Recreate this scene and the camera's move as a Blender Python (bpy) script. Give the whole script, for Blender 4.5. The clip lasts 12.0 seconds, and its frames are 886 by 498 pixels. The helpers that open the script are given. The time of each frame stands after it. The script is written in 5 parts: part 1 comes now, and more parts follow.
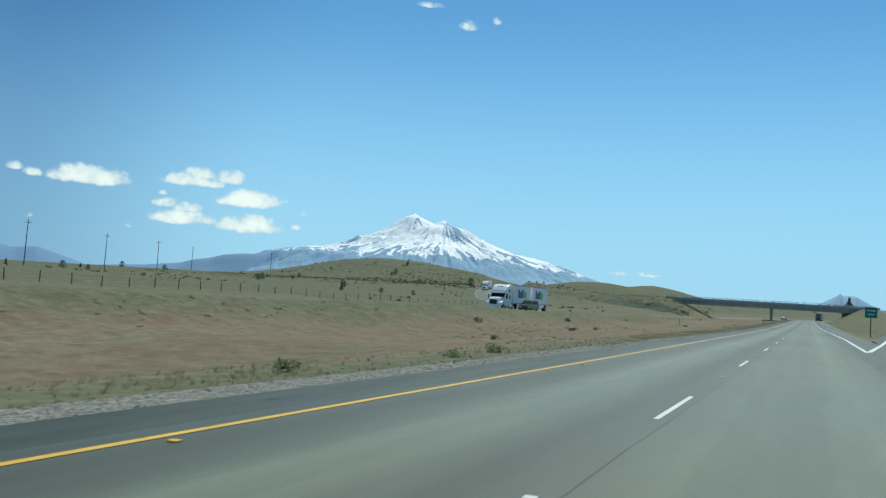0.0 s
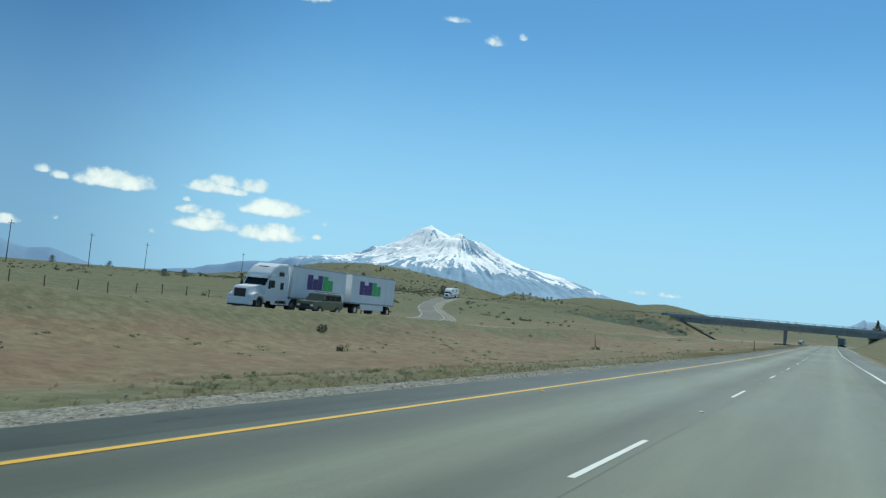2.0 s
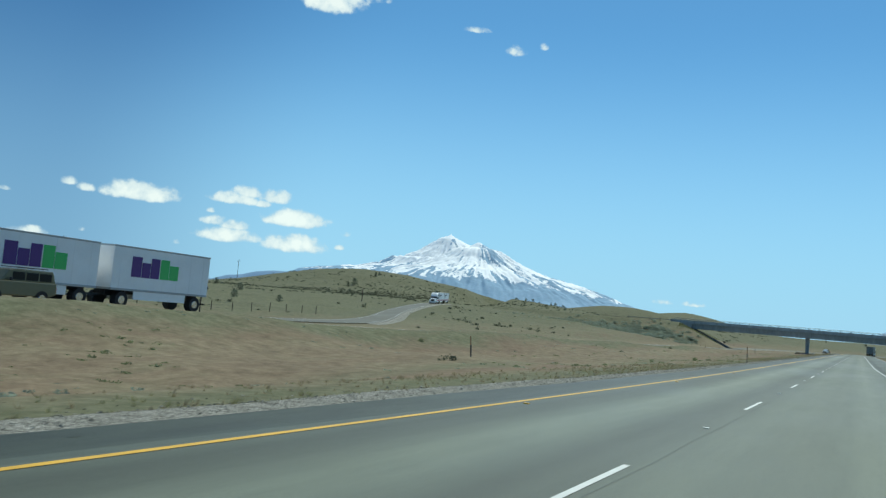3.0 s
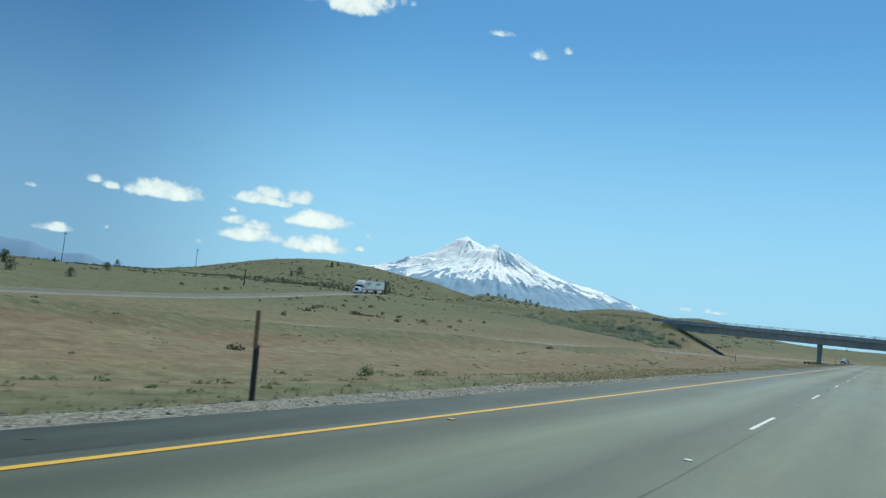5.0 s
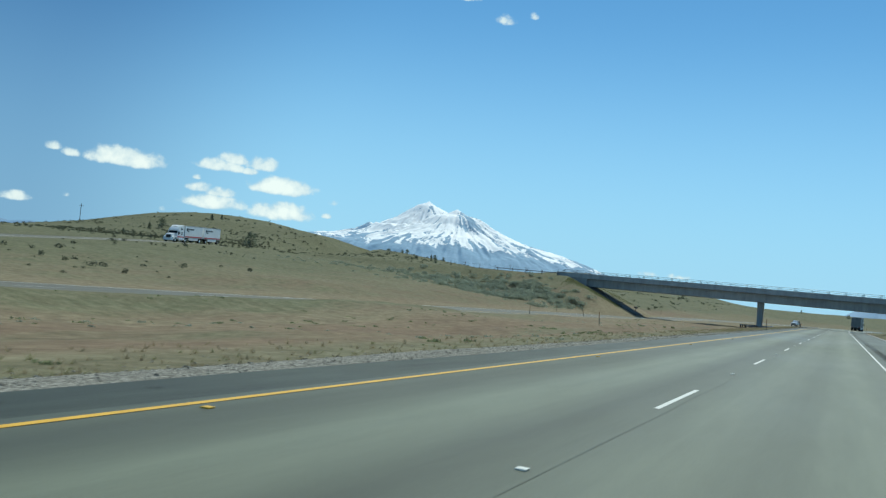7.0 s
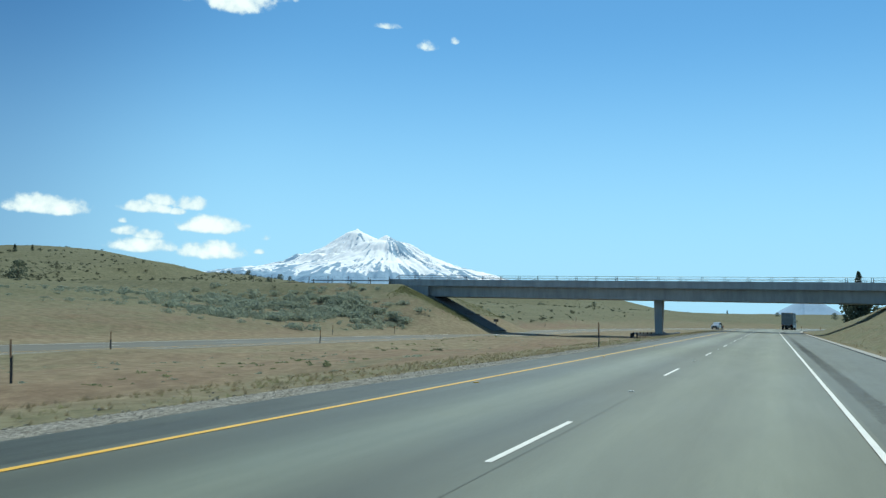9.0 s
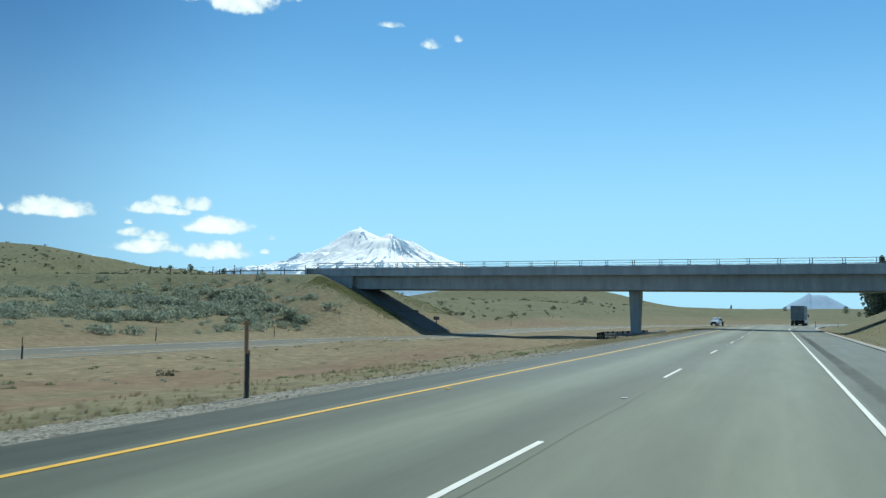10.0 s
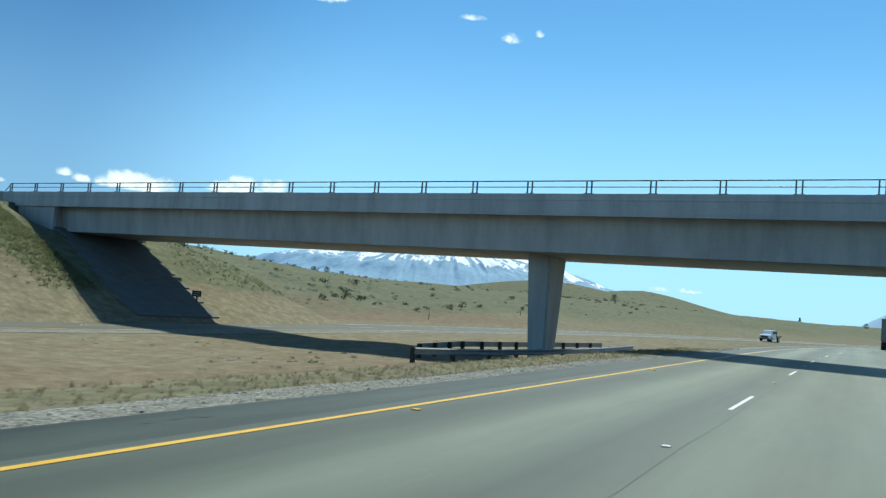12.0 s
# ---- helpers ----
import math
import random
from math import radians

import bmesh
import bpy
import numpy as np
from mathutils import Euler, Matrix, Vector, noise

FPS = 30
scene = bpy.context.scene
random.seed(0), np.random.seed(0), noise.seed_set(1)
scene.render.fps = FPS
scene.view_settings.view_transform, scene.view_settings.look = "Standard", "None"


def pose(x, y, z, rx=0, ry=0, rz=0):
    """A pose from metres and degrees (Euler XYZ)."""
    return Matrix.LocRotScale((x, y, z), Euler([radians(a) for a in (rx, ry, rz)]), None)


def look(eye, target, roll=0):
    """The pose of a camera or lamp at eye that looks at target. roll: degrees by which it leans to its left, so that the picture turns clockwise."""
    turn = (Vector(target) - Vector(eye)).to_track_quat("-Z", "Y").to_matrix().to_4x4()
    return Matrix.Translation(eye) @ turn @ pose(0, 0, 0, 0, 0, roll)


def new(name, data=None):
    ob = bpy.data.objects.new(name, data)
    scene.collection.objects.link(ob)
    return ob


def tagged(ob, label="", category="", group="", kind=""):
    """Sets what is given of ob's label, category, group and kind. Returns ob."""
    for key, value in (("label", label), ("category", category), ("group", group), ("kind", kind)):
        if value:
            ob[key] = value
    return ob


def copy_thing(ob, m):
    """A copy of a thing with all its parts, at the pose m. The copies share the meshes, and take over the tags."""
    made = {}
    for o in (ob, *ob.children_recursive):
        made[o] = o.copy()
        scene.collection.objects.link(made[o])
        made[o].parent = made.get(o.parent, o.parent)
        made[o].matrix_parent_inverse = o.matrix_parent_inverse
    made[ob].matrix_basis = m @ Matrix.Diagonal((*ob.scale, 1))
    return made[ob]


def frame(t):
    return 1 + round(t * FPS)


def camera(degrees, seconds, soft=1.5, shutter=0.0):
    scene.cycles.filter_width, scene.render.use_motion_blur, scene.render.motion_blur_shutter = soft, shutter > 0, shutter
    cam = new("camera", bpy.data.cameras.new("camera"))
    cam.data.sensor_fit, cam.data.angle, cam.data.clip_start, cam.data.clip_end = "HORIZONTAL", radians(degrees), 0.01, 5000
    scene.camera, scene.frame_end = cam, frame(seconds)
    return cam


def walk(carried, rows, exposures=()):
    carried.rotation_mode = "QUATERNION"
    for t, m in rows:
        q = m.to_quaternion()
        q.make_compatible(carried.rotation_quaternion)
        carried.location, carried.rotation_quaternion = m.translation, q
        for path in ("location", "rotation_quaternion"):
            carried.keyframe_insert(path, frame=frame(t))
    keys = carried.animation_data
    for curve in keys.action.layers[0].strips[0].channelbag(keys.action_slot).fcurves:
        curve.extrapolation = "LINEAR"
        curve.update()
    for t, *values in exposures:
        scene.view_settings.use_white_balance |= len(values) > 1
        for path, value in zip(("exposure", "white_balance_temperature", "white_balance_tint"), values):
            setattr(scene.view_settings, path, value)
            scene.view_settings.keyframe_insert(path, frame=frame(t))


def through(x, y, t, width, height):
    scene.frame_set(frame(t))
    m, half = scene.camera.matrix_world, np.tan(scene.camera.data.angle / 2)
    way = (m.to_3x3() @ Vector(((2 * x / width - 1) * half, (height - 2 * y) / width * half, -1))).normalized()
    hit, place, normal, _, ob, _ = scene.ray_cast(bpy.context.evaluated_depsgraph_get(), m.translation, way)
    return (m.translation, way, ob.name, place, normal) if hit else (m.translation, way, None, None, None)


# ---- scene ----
cam = camera(55.44, 12.0, soft=1.3, shutter=0.05)
PATH = [
    (0, pose(1.802, -11.444, 2.214, 93.029, -3.544, 23.471)),
    (0.5, pose(1.932, 3.995, 2.178, 93.118, -3.595, 22.195)),
    (1, pose(1.980, 19.300, 2.043, 94.079, -4.257, 23.467)),
    (1.5, pose(2.079, 34.789, 1.978, 92.564, -5.507, 24.284)),
    (2, pose(2.213, 50.408, 1.902, 93.870, -5.281, 24.732)),
    (2.5, pose(2.308, 66.093, 1.776, 94.385, -5.140, 25.927)),
    (4.5, pose(2.075, 129.012, 1.491, 94.365, -5.197, 26.602)),
    (5, pose(2.037, 144.720, 1.448, 94.467, -6.167, 27.583)),
    (5.5, pose(2.006, 160.381, 1.429, 94.469, -6.159, 27.264)),
    (6, pose(1.970, 175.971, 1.398, 93.454, -5.519, 24.930)),
    (6.5, pose(2.086, 191.715, 1.414, 92.051, -5.812, 25.206)),
    (8.5, pose(2.527, 254.289, 1.426, 94.759, -4.285, 25.209)),
    (9, pose(2.580, 270.009, 1.427, 94.427, -1.572, 21.211)),
    (9.5, pose(2.567, 285.807, 1.449, 94.580, -0.882, 19.787)),
    (10, pose(2.482, 301.573, 1.424, 94.296, -1.019, 21.625)),
    (10.5, pose(2.383, 317.366, 1.430, 95.921, -1.466, 22.606)),
    (11, pose(2.236, 333.135, 1.421, 94.632, -1.856, 23.632)),
    (11.5, pose(2.066, 348.974, 1.434, 94.231, -2.748, 24.670)),
    (12, pose(1.893, 364.888, 1.441, 93.636, -4.706, 26.055)),
]
walk(cam, PATH, exposures=[(0.0, -0.1, 6150, -6), (6.5, -0.1, 6150, -6), (8.5, 0.02, 6150, -6), (10.0, 0.1, 6150, -6), (11.5, 0.08, 6150, -6), (12.0, 0.26, 6150, -6)])

# ---- world, sun, exposure ----
SUN_AZ, SUN_EL = 4.0, 57.0          # degrees left of the road's direction, and above the horizon
SUN_DIR = Vector((-math.sin(radians(SUN_AZ)) * math.cos(radians(SUN_EL)),
                  math.cos(radians(SUN_AZ)) * math.cos(radians(SUN_EL)), math.sin(radians(SUN_EL))))
sun = new("sun", bpy.data.lights.new("sun", "SUN"))
sun.data.energy, sun.data.angle, sun.data.color = 4.4, radians(0.53), (1.0, 0.955, 0.88)
sun.matrix_world = look(SUN_DIR * 400, (0, 0, 0))


def build_world():
    w = bpy.data.worlds.new("sky")
    scene.world = w
    w.use_nodes = True
    nt = w.node_tree
    N, L = nt.nodes, nt.links
    N.clear()
    out, bg = N.new("ShaderNodeOutputWorld"), N.new("ShaderNodeBackground")
    sky = N.new("ShaderNodeTexSky")
    sky.sky_type, sky.sun_disc = "NISHITA", False
    sky.sun_elevation, sky.sun_rotation = radians(SUN_EL), radians(-SUN_AZ)
    sky.altitude, sky.air_density, sky.dust_density, sky.ozone_density = 900, 1.0, 0.1, 2.0
    co = N.new("ShaderNodeTexCoord")
    big = N.new("ShaderNodeTexNoise")
    big.inputs["Scale"].default_value, big.inputs["Detail"].default_value = 34, 7
    big.inputs["Roughness"].default_value = 0.62
    fine = N.new("ShaderNodeTexNoise")
    fine.inputs["Scale"].default_value, fine.inputs["Detail"].default_value = 70, 6
    L.new(co.outputs["Generated"], big.inputs["Vector"])
    L.new(co.outputs["Generated"], fine.inputs["Vector"])

    def math_node(op, a, b=None):
        n = N.new("ShaderNodeMath")
        n.operation = op
        for k, v in ((0, a), (1, b)):
            if v is None:
                continue
            if isinstance(v, (int, float)):
                n.inputs[k].default_value = v
            else:
                L.new(v, n.inputs[k])
        return n.outputs[0]

    def cloud(az, el, wid, hei, power=1.0):
        """Thickness of one cloud round a direction of the sky, in degrees."""
        a, e = radians(az), radians(el - 0.22 * hei)
        d = Vector((-math.sin(a) * math.cos(e), math.cos(a) * math.cos(e), math.sin(e)))
        right = Vector((math.cos(a), math.sin(a), 0))
        up = right.cross(d)
        res = None
        for axis, size in ((right, wid), (up, hei * 1.25)):
            dot = N.new("ShaderNodeVectorMath")
            dot.operation = "DOT_PRODUCT"
            L.new(co.outputs["Generated"], dot.inputs[0])
            dot.inputs[1].default_value = axis
            off = math_node("SUBTRACT", dot.outputs["Value"], d.dot(axis))
            # flat below, heaped above
            low_ = -2.1 if axis is up else -1.0
            q = math_node("MAXIMUM", math_node("MULTIPLY", off, 1.0 / math.sin(radians(size))), math_node("MULTIPLY", off, low_ / math.sin(radians(size))))
            q = math_node("POWER", q, 2.0)
            res = q if res is None else math_node("ADD", res, q)
        face = N.new("ShaderNodeVectorMath")
        face.operation = "DOT_PRODUCT"
        L.new(co.outputs["Generated"], face.inputs[0])
        face.inputs[1].default_value = d
        front = math_node("GREATER_THAN", face.outputs["Value"], 0.5)
        core = math_node("MAXIMUM", math_node("SUBTRACT", 1.0, res), -3.0)
        return math_node("SUBTRACT", math_node("MULTIPLY", math_node("ADD", core, power - 0.86), front),
                         math_node("MULTIPLY", math_node("SUBTRACT", 1.0, front), 5.0))

    total = None
    for c in CLOUDS:
        k = cloud(*c)
        total = k if total is None else math_node("MAXIMUM", total, k)
    grain = math_node("ADD", math_node("MULTIPLY", math_node("SUBTRACT", big.outputs[0], 0.5), 2.6),
                      math_node("MULTIPLY", math_node("SUBTRACT", fine.outputs[0], 0.5), 1.7))
    dens = N.new("ShaderNodeMapRange")
    dens.inputs["From Min"].default_value, dens.inputs["From Max"].default_value = -0.05, 0.85
    dens.interpolation_type = "SMOOTHSTEP"
    body = math_node("ADD", total, grain)
    L.new(body, dens.inputs["Value"])
    thick = N.new("ShaderNodeMapRange")
    thick.inputs["From Min"].default_value, thick.inputs["From Max"].default_value = 0.1, 1.5
    L.new(math_node("ADD", body, math_node("MULTIPLY", math_node("SUBTRACT", fine.outputs[0], 0.5), 1.6)), thick.inputs["Value"])
    mix = N.new("ShaderNodeMixRGB")
    white = N.new("ShaderNodeMixRGB")
    white.inputs[1].default_value, white.inputs[2].default_value = (6.6, 7.6, 8.5, 1), (10.8, 10.6, 10.2, 1)
    L.new(thick.outputs[0], white.inputs[0])
    L.new(math_node("MULTIPLY", dens.outputs[0], 0.9), mix.inputs[0])
    tone = N.new("ShaderNodeMixRGB")
    tone.blend_type = "MULTIPLY"
    tone.inputs[0].default_value, tone.inputs[2].default_value = 1.0, (0.71, 1.04, 1.18, 1)
    L.new(sky.outputs[0], tone.inputs[1])
    xyz = N.new("ShaderNodeSeparateXYZ")
    L.new(co.outputs["Generated"], xyz.inputs[0])
    low = N.new("ShaderNodeMapRange")
    low.interpolation_type = "SMOOTHSTEP"
    low.inputs["From Min"].default_value, low.inputs["From Max"].default_value = -0.02, 0.35
    low.inputs["To Min"].default_value, low.inputs["To Max"].default_value = 0.92, 0.0
    L.new(xyz.outputs["Z"], low.inputs["Value"])
    haze = N.new("ShaderNodeMixRGB")
    haze.inputs[2].default_value = (4.4, 7.0, 9.7, 1)
    L.new(low.outputs[0], haze.inputs[0])
    L.new(tone.outputs[0], haze.inputs[1])
    # deeper blue a quarter turn away from the sun, paler towards it
    turn = N.new("ShaderNodeValToRGB")
    turn.color_ramp.interpolation = "EASE"
    el = turn.color_ramp.elements
    while len(el) < 5:
        el.new(0.5)
    for e, (p, k) in zip(el, ((0.0, 1.0), (0.4, 1.0), (0.66, 0.54), (0.8, 0.61), (0.915, 0.98))):
        e.position, e.color = p, (k ** 1.1, k, k ** 0.75, 1)
    L.new(math_node("MULTIPLY_ADD", xyz.outputs["Y"], 0.5), turn.inputs[0])
    turn.inputs[0].links[0].from_node.inputs[2].default_value = 0.5
    deep = N.new("ShaderNodeMixRGB")
    deep.blend_type = "MULTIPLY"
    deep.inputs[0].default_value = 1.0
    L.new(haze.outputs[0], deep.inputs[1])
    L.new(turn.outputs[0], deep.inputs[2])
    L.new(deep.outputs[0], mix.inputs[1])
    L.new(white.outputs[0], mix.inputs[2])
    bg.inputs["Strength"].default_value = 0.1
    L.new(mix.outputs[0], bg.inputs["Color"])
    L.new(bg.outputs[0], out.inputs["Surface"])


# azimuth left of the road, elevation, half width, half height, thickness
CLOUDS = [
    (46.8, 6.05, 2.3, 0.66, 1.15), (51.0, 6.15, 0.6, 0.34, 0.65), (49.9, 5.9, 0.7, 0.38, 0.6), (54.4, 5.2, 0.5, 0.24, 0.35),
    (52.9, 2.8, 1.25, 0.36, 0.95), (49.9, 3.25, 0.35, 0.24, 0.4), (44.2, 3.1, 0.42, 0.26, 0.5),
    (40.9, 6.35, 1.6, 0.5, 1.0), (39.9, 6.85, 1.3, 0.46, 0.9), (38.2, 6.75, 1.25, 0.56, 1.0), (38.9, 6.2, 0.55, 0.36, 0.8),
    (42.3, 5.4, 0.35, 0.25, 0.7), (42.0, 4.75, 0.95, 0.42, 0.8), (40.7, 4.55, 1.2, 0.4, 0.85), (40.9, 3.9, 2.0, 0.56, 1.1),
    (36.75, 5.4, 2.0, 0.64, 1.15), (36.65, 3.7, 2.0, 0.64, 1.2), (33.6, 3.8, 0.45, 0.24, 0.65), (33.4, 4.8, 0.6, 0.4, 0.2),
    (25.5, 19.1, 1.0, 0.3, 0.7), (22.8, 17.9, 1.0, 0.48, 0.6), (20.9, 18.3, 0.42, 0.36, 0.4),
    (38.9, 21.0, 5.2, 1.6, 1.35), (35.9, 20.1, 2.2, 1.15, 1.3), (43.2, 20.3, 1.7, 0.85, 1.05), (31.9, 20.4, 0.5, 0.45, 0.15),
    (11.8, 2.05, 1.3, 0.26, 0.35), (9.9, 2.05, 1.2, 0.24, 0.35),
]
build_world()

# ---- materials ----


def mat_base(name, rough=0.8, metal=0.0, spec=0.4):
    m = bpy.data.materials.new(name)
    m.use_nodes = True
    nt = m.node_tree
    b = nt.nodes["Principled BSDF"]
    b.inputs["Roughness"].default_value = rough
    b.inputs["Metallic"].default_value = metal
    b.inputs["Specular IOR Level"].default_value = spec
    return m, nt, b


def noise_node(nt, scale, detail=5, rough=0.6, stretch=None, kind="Object"):
    co = nt.nodes.new("ShaderNodeTexCoord")
    n = nt.nodes.new("ShaderNodeTexNoise")
    n.inputs["Scale"].default_value = scale
    n.inputs["Detail"].default_value = detail
    n.inputs["Roughness"].default_value = rough
    src = co.outputs[kind]
    if stretch:
        mp = nt.nodes.new("ShaderNodeMapping")
        mp.inputs["Scale"].default_value = stretch
        nt.links.new(src, mp.inputs["Vector"])
        src = mp.outputs[0]
    nt.links.new(src, n.inputs["Vector"])
    return n


def ramp(nt, src, stops):
    r = nt.nodes.new("ShaderNodeValToRGB")
    el = r.color_ramp.elements
    while len(el) < len(stops):
        el.new(0.5)
    for e, (p, c) in zip(el, stops):
        e.position, e.color = p, (*c, 1) if len(c) == 3 else c
    nt.links.new(src, r.inputs[0])
    return r.outputs[0]


def mixc(nt, fac, a, b, mode="MIX"):
    m = nt.nodes.new("ShaderNodeMixRGB")
    m.blend_type = mode
    for k, v in ((0, fac), (1, a), (2, b)):
        if isinstance(v, (int, float)):
            m.inputs[k].default_value = v
        elif isinstance(v, tuple):
            m.inputs[k].default_value = (*v, 1)
        else:
            nt.links.new(v, m.inputs[k])
    return m.outputs[0]


def bump(nt, b, src, strength, dist):
    n = nt.nodes.new("ShaderNodeBump")
    n.inputs["Strength"].default_value, n.inputs["Distance"].default_value = strength, dist
    nt.links.new(src, n.inputs["Height"])
    nt.links.new(n.outputs[0], b.inputs["Normal"])


def simple(name, col, rough=0.6, metal=0.0, var=0.12, scale=3.0, bumps=0.0, spec=0.4):
    """Paint, rubber, metal: a colour with fine and broad variation."""
    m, nt, b = mat_base(name, rough, metal, spec)
    lo = tuple(c * (1 - var) for c in col)
    hi = tuple(min(1, c * (1 + var)) for c in col)
    a = noise_node(nt, scale)
    f = noise_node(nt, scale * 14, 3)
    c1 = ramp(nt, a.outputs[0], [(0.3, lo), (0.7, hi)])
    c2 = mixc(nt, 0.25, c1, ramp(nt, f.outputs[0], [(0.35, lo), (0.65, hi)]))
    nt.links.new(c2, b.inputs["Base Color"])
    if bumps:
        bump(nt, b, f.outputs[0], bumps, 0.02)
    return m


def leafy(name, col, var=0.3, scale=0.7, through=0.45):
    """Leaves and blades: light passes through them as well as off them."""
    m = simple(name, col, 0.9, 0, var, scale, 0, 0.1)
    nt = m.node_tree
    b = nt.nodes["Principled BSDF"]
    t, mx = nt.nodes.new("ShaderNodeBsdfTranslucent"), nt.nodes.new("ShaderNodeMixShader")
    nt.links.new(b.inputs["Base Color"].links[0].from_socket, t.inputs["Color"])
    mx.inputs[0].default_value = through
    nt.links.new(b.outputs[0], mx.inputs[1])
    nt.links.new(t.outputs[0], mx.inputs[2])
    nt.links.new(mx.outputs[0], nt.nodes["Material Output"].inputs["Surface"])
    return m


def mat_ground():
    """Dry steppe: bleached grass over reddish soil, greener where the attribute says, far off also for haze."""
    m, nt, b = mat_base("dry_grassland", 0.95, 0, 0.15)
    L = nt.links
    broad = noise_node(nt, 0.05, 6, 0.6, (1.6, 0.22, 1))
    mid = noise_node(nt, 0.34, 7, 0.66, (1, 0.45, 1))
    small = noise_node(nt, 1.5, 7, 0.72, (1.0, 0.85, 1))
    fine = noise_node(nt, 7.0, 6, 0.8, (1.3, 0.8, 1))
    dry = ramp(nt, small.outputs[0], [(0.3, (0.128, 0.105, 0.064)), (0.48, (0.185, 0.153, 0.097)), (0.66, (0.26, 0.22, 0.142))])
    soil = ramp(nt, small.outputs[0], [(0.3, (0.125, 0.085, 0.056)), (0.68, (0.215, 0.15, 0.1))])
    so, sa = nt.nodes.new("ShaderNodeAttribute"), nt.nodes.new("ShaderNodeMath")
    so.attribute_name, sa.operation = "soil", "ADD"
    L.new(broad.outputs[0], sa.inputs[0])
    L.new(so.outputs["Fac"], sa.inputs[1])
    base = mixc(nt, ramp(nt, sa.outputs[0], [(0.46, (0, 0, 0)), (0.72, (0.75, 0.75, 0.75))]), dry, soil)
    green = ramp(nt, small.outputs[0], [(0.3, (0.078, 0.08, 0.044)), (0.5, (0.122, 0.122, 0.07)), (0.68, (0.172, 0.168, 0.106))])
    at = nt.nodes.new("ShaderNodeAttribute")
    at.attribute_name = "green"
    gm = nt.nodes.new("ShaderNodeMath")
    gm.operation = "MULTIPLY_ADD"
    L.new(mid.outputs[0], gm.inputs[0])
    gm.inputs[1].default_value = 0.9
    L.new(at.outputs["Fac"], gm.inputs[2])
    gfac = ramp(nt, gm.outputs[0], [(0.52, (0, 0, 0)), (0.9, (1, 1, 1))])
    col = mixc(nt, gfac, base, green)
    grit = ramp(nt, fine.outputs[0], [(0.25, (0.8, 0.8, 0.8)), (0.75, (1.18, 1.18, 1.18))])
    col = mixc(nt, 1.0, col, grit, "MULTIPLY")
    tone = ramp(nt, mid.outputs[0], [(0.3, (0.86, 0.86, 0.86)), (0.7, (1.14, 1.14, 1.14))])
    col = mixc(nt, 1.0, col, tone, "MULTIPLY")
    L.new(col, b.inputs["Base Color"])
    bump(nt, b, small.outputs[0], 0.4, 0.16)
    return m


def mat_asphalt(name, lo, hi, tracks=(), spec=0.3, worn=0.11):
    """Worn asphalt; tracks are (x, tone) pairs across the lanes: darker and paler wheel tracks, and painted glare."""
    m, nt, b = mat_base(name, 0.62, 0, spec)
    L = nt.links
    band = noise_node(nt, 1.3, 5, 0.6, (1.0, 0.012, 1.0))
    patch = noise_node(nt, 0.12, 5, 0.6, (1.0, 0.25, 1))
    wear = noise_node(nt, 2.2, 6, 0.7, (1.0, 0.12, 1))
    fine = noise_node(nt, 60, 3, 0.7)
    c = ramp(nt, band.outputs[0], [(0.3, lo), (0.7, hi)])
    c = mixc(nt, 0.35, c, ramp(nt, patch.outputs[0], [(0.3, lo), (0.7, hi)]))
    if tracks:
        co = nt.nodes.new("ShaderNodeTexCoord")
        xyz, sh = nt.nodes.new("ShaderNodeSeparateXYZ"), nt.nodes.new("ShaderNodeMath")
        mr = nt.nodes.new("ShaderNodeMapRange")
        L.new(co.outputs["Object"], xyz.inputs[0])
        sway = noise_node(nt, 0.05, 2, 0.5, (0.0, 1.0, 0.0))
        sh.operation = "MULTIPLY_ADD"
        L.new(sway.outputs[0], sh.inputs[0])
        sh.inputs[1].default_value = 0.5
        L.new(xyz.outputs["X"], sh.inputs[2])
        x0, x1 = tracks[0][0], tracks[-1][0]
        mr.inputs["From Min"].default_value, mr.inputs["From Max"].default_value = x0 + 0.25, x1 + 0.25
        L.new(sh.outputs[0], mr.inputs["Value"])
        c = mixc(nt, 1.0, c, ramp(nt, mr.outputs[0], [((x - x0) / (x1 - x0), (t, t, t)) for x, t in tracks]), "MULTIPLY")
    c = mixc(nt, 1.0, c, ramp(nt, wear.outputs[0], [(0.3, (1 - worn,) * 3), (0.7, (1 + worn,) * 3)]), "MULTIPLY")
    c = mixc(nt, 1.0, c, ramp(nt, fine.outputs[0], [(0.3, (0.78, 0.78, 0.78)), (0.7, (1.2, 1.2, 1.2))]), "MULTIPLY")
    L.new(c, b.inputs["Base Color"])
    rr = ramp(nt, patch.outputs[0], [(0.3, (0.5, 0.5, 0.5)), (0.7, (0.72, 0.72, 0.72))])
    L.new(rr, b.inputs["Roughness"])
    bump(nt, b, fine.outputs[0], 0.35, 0.006)
    return m


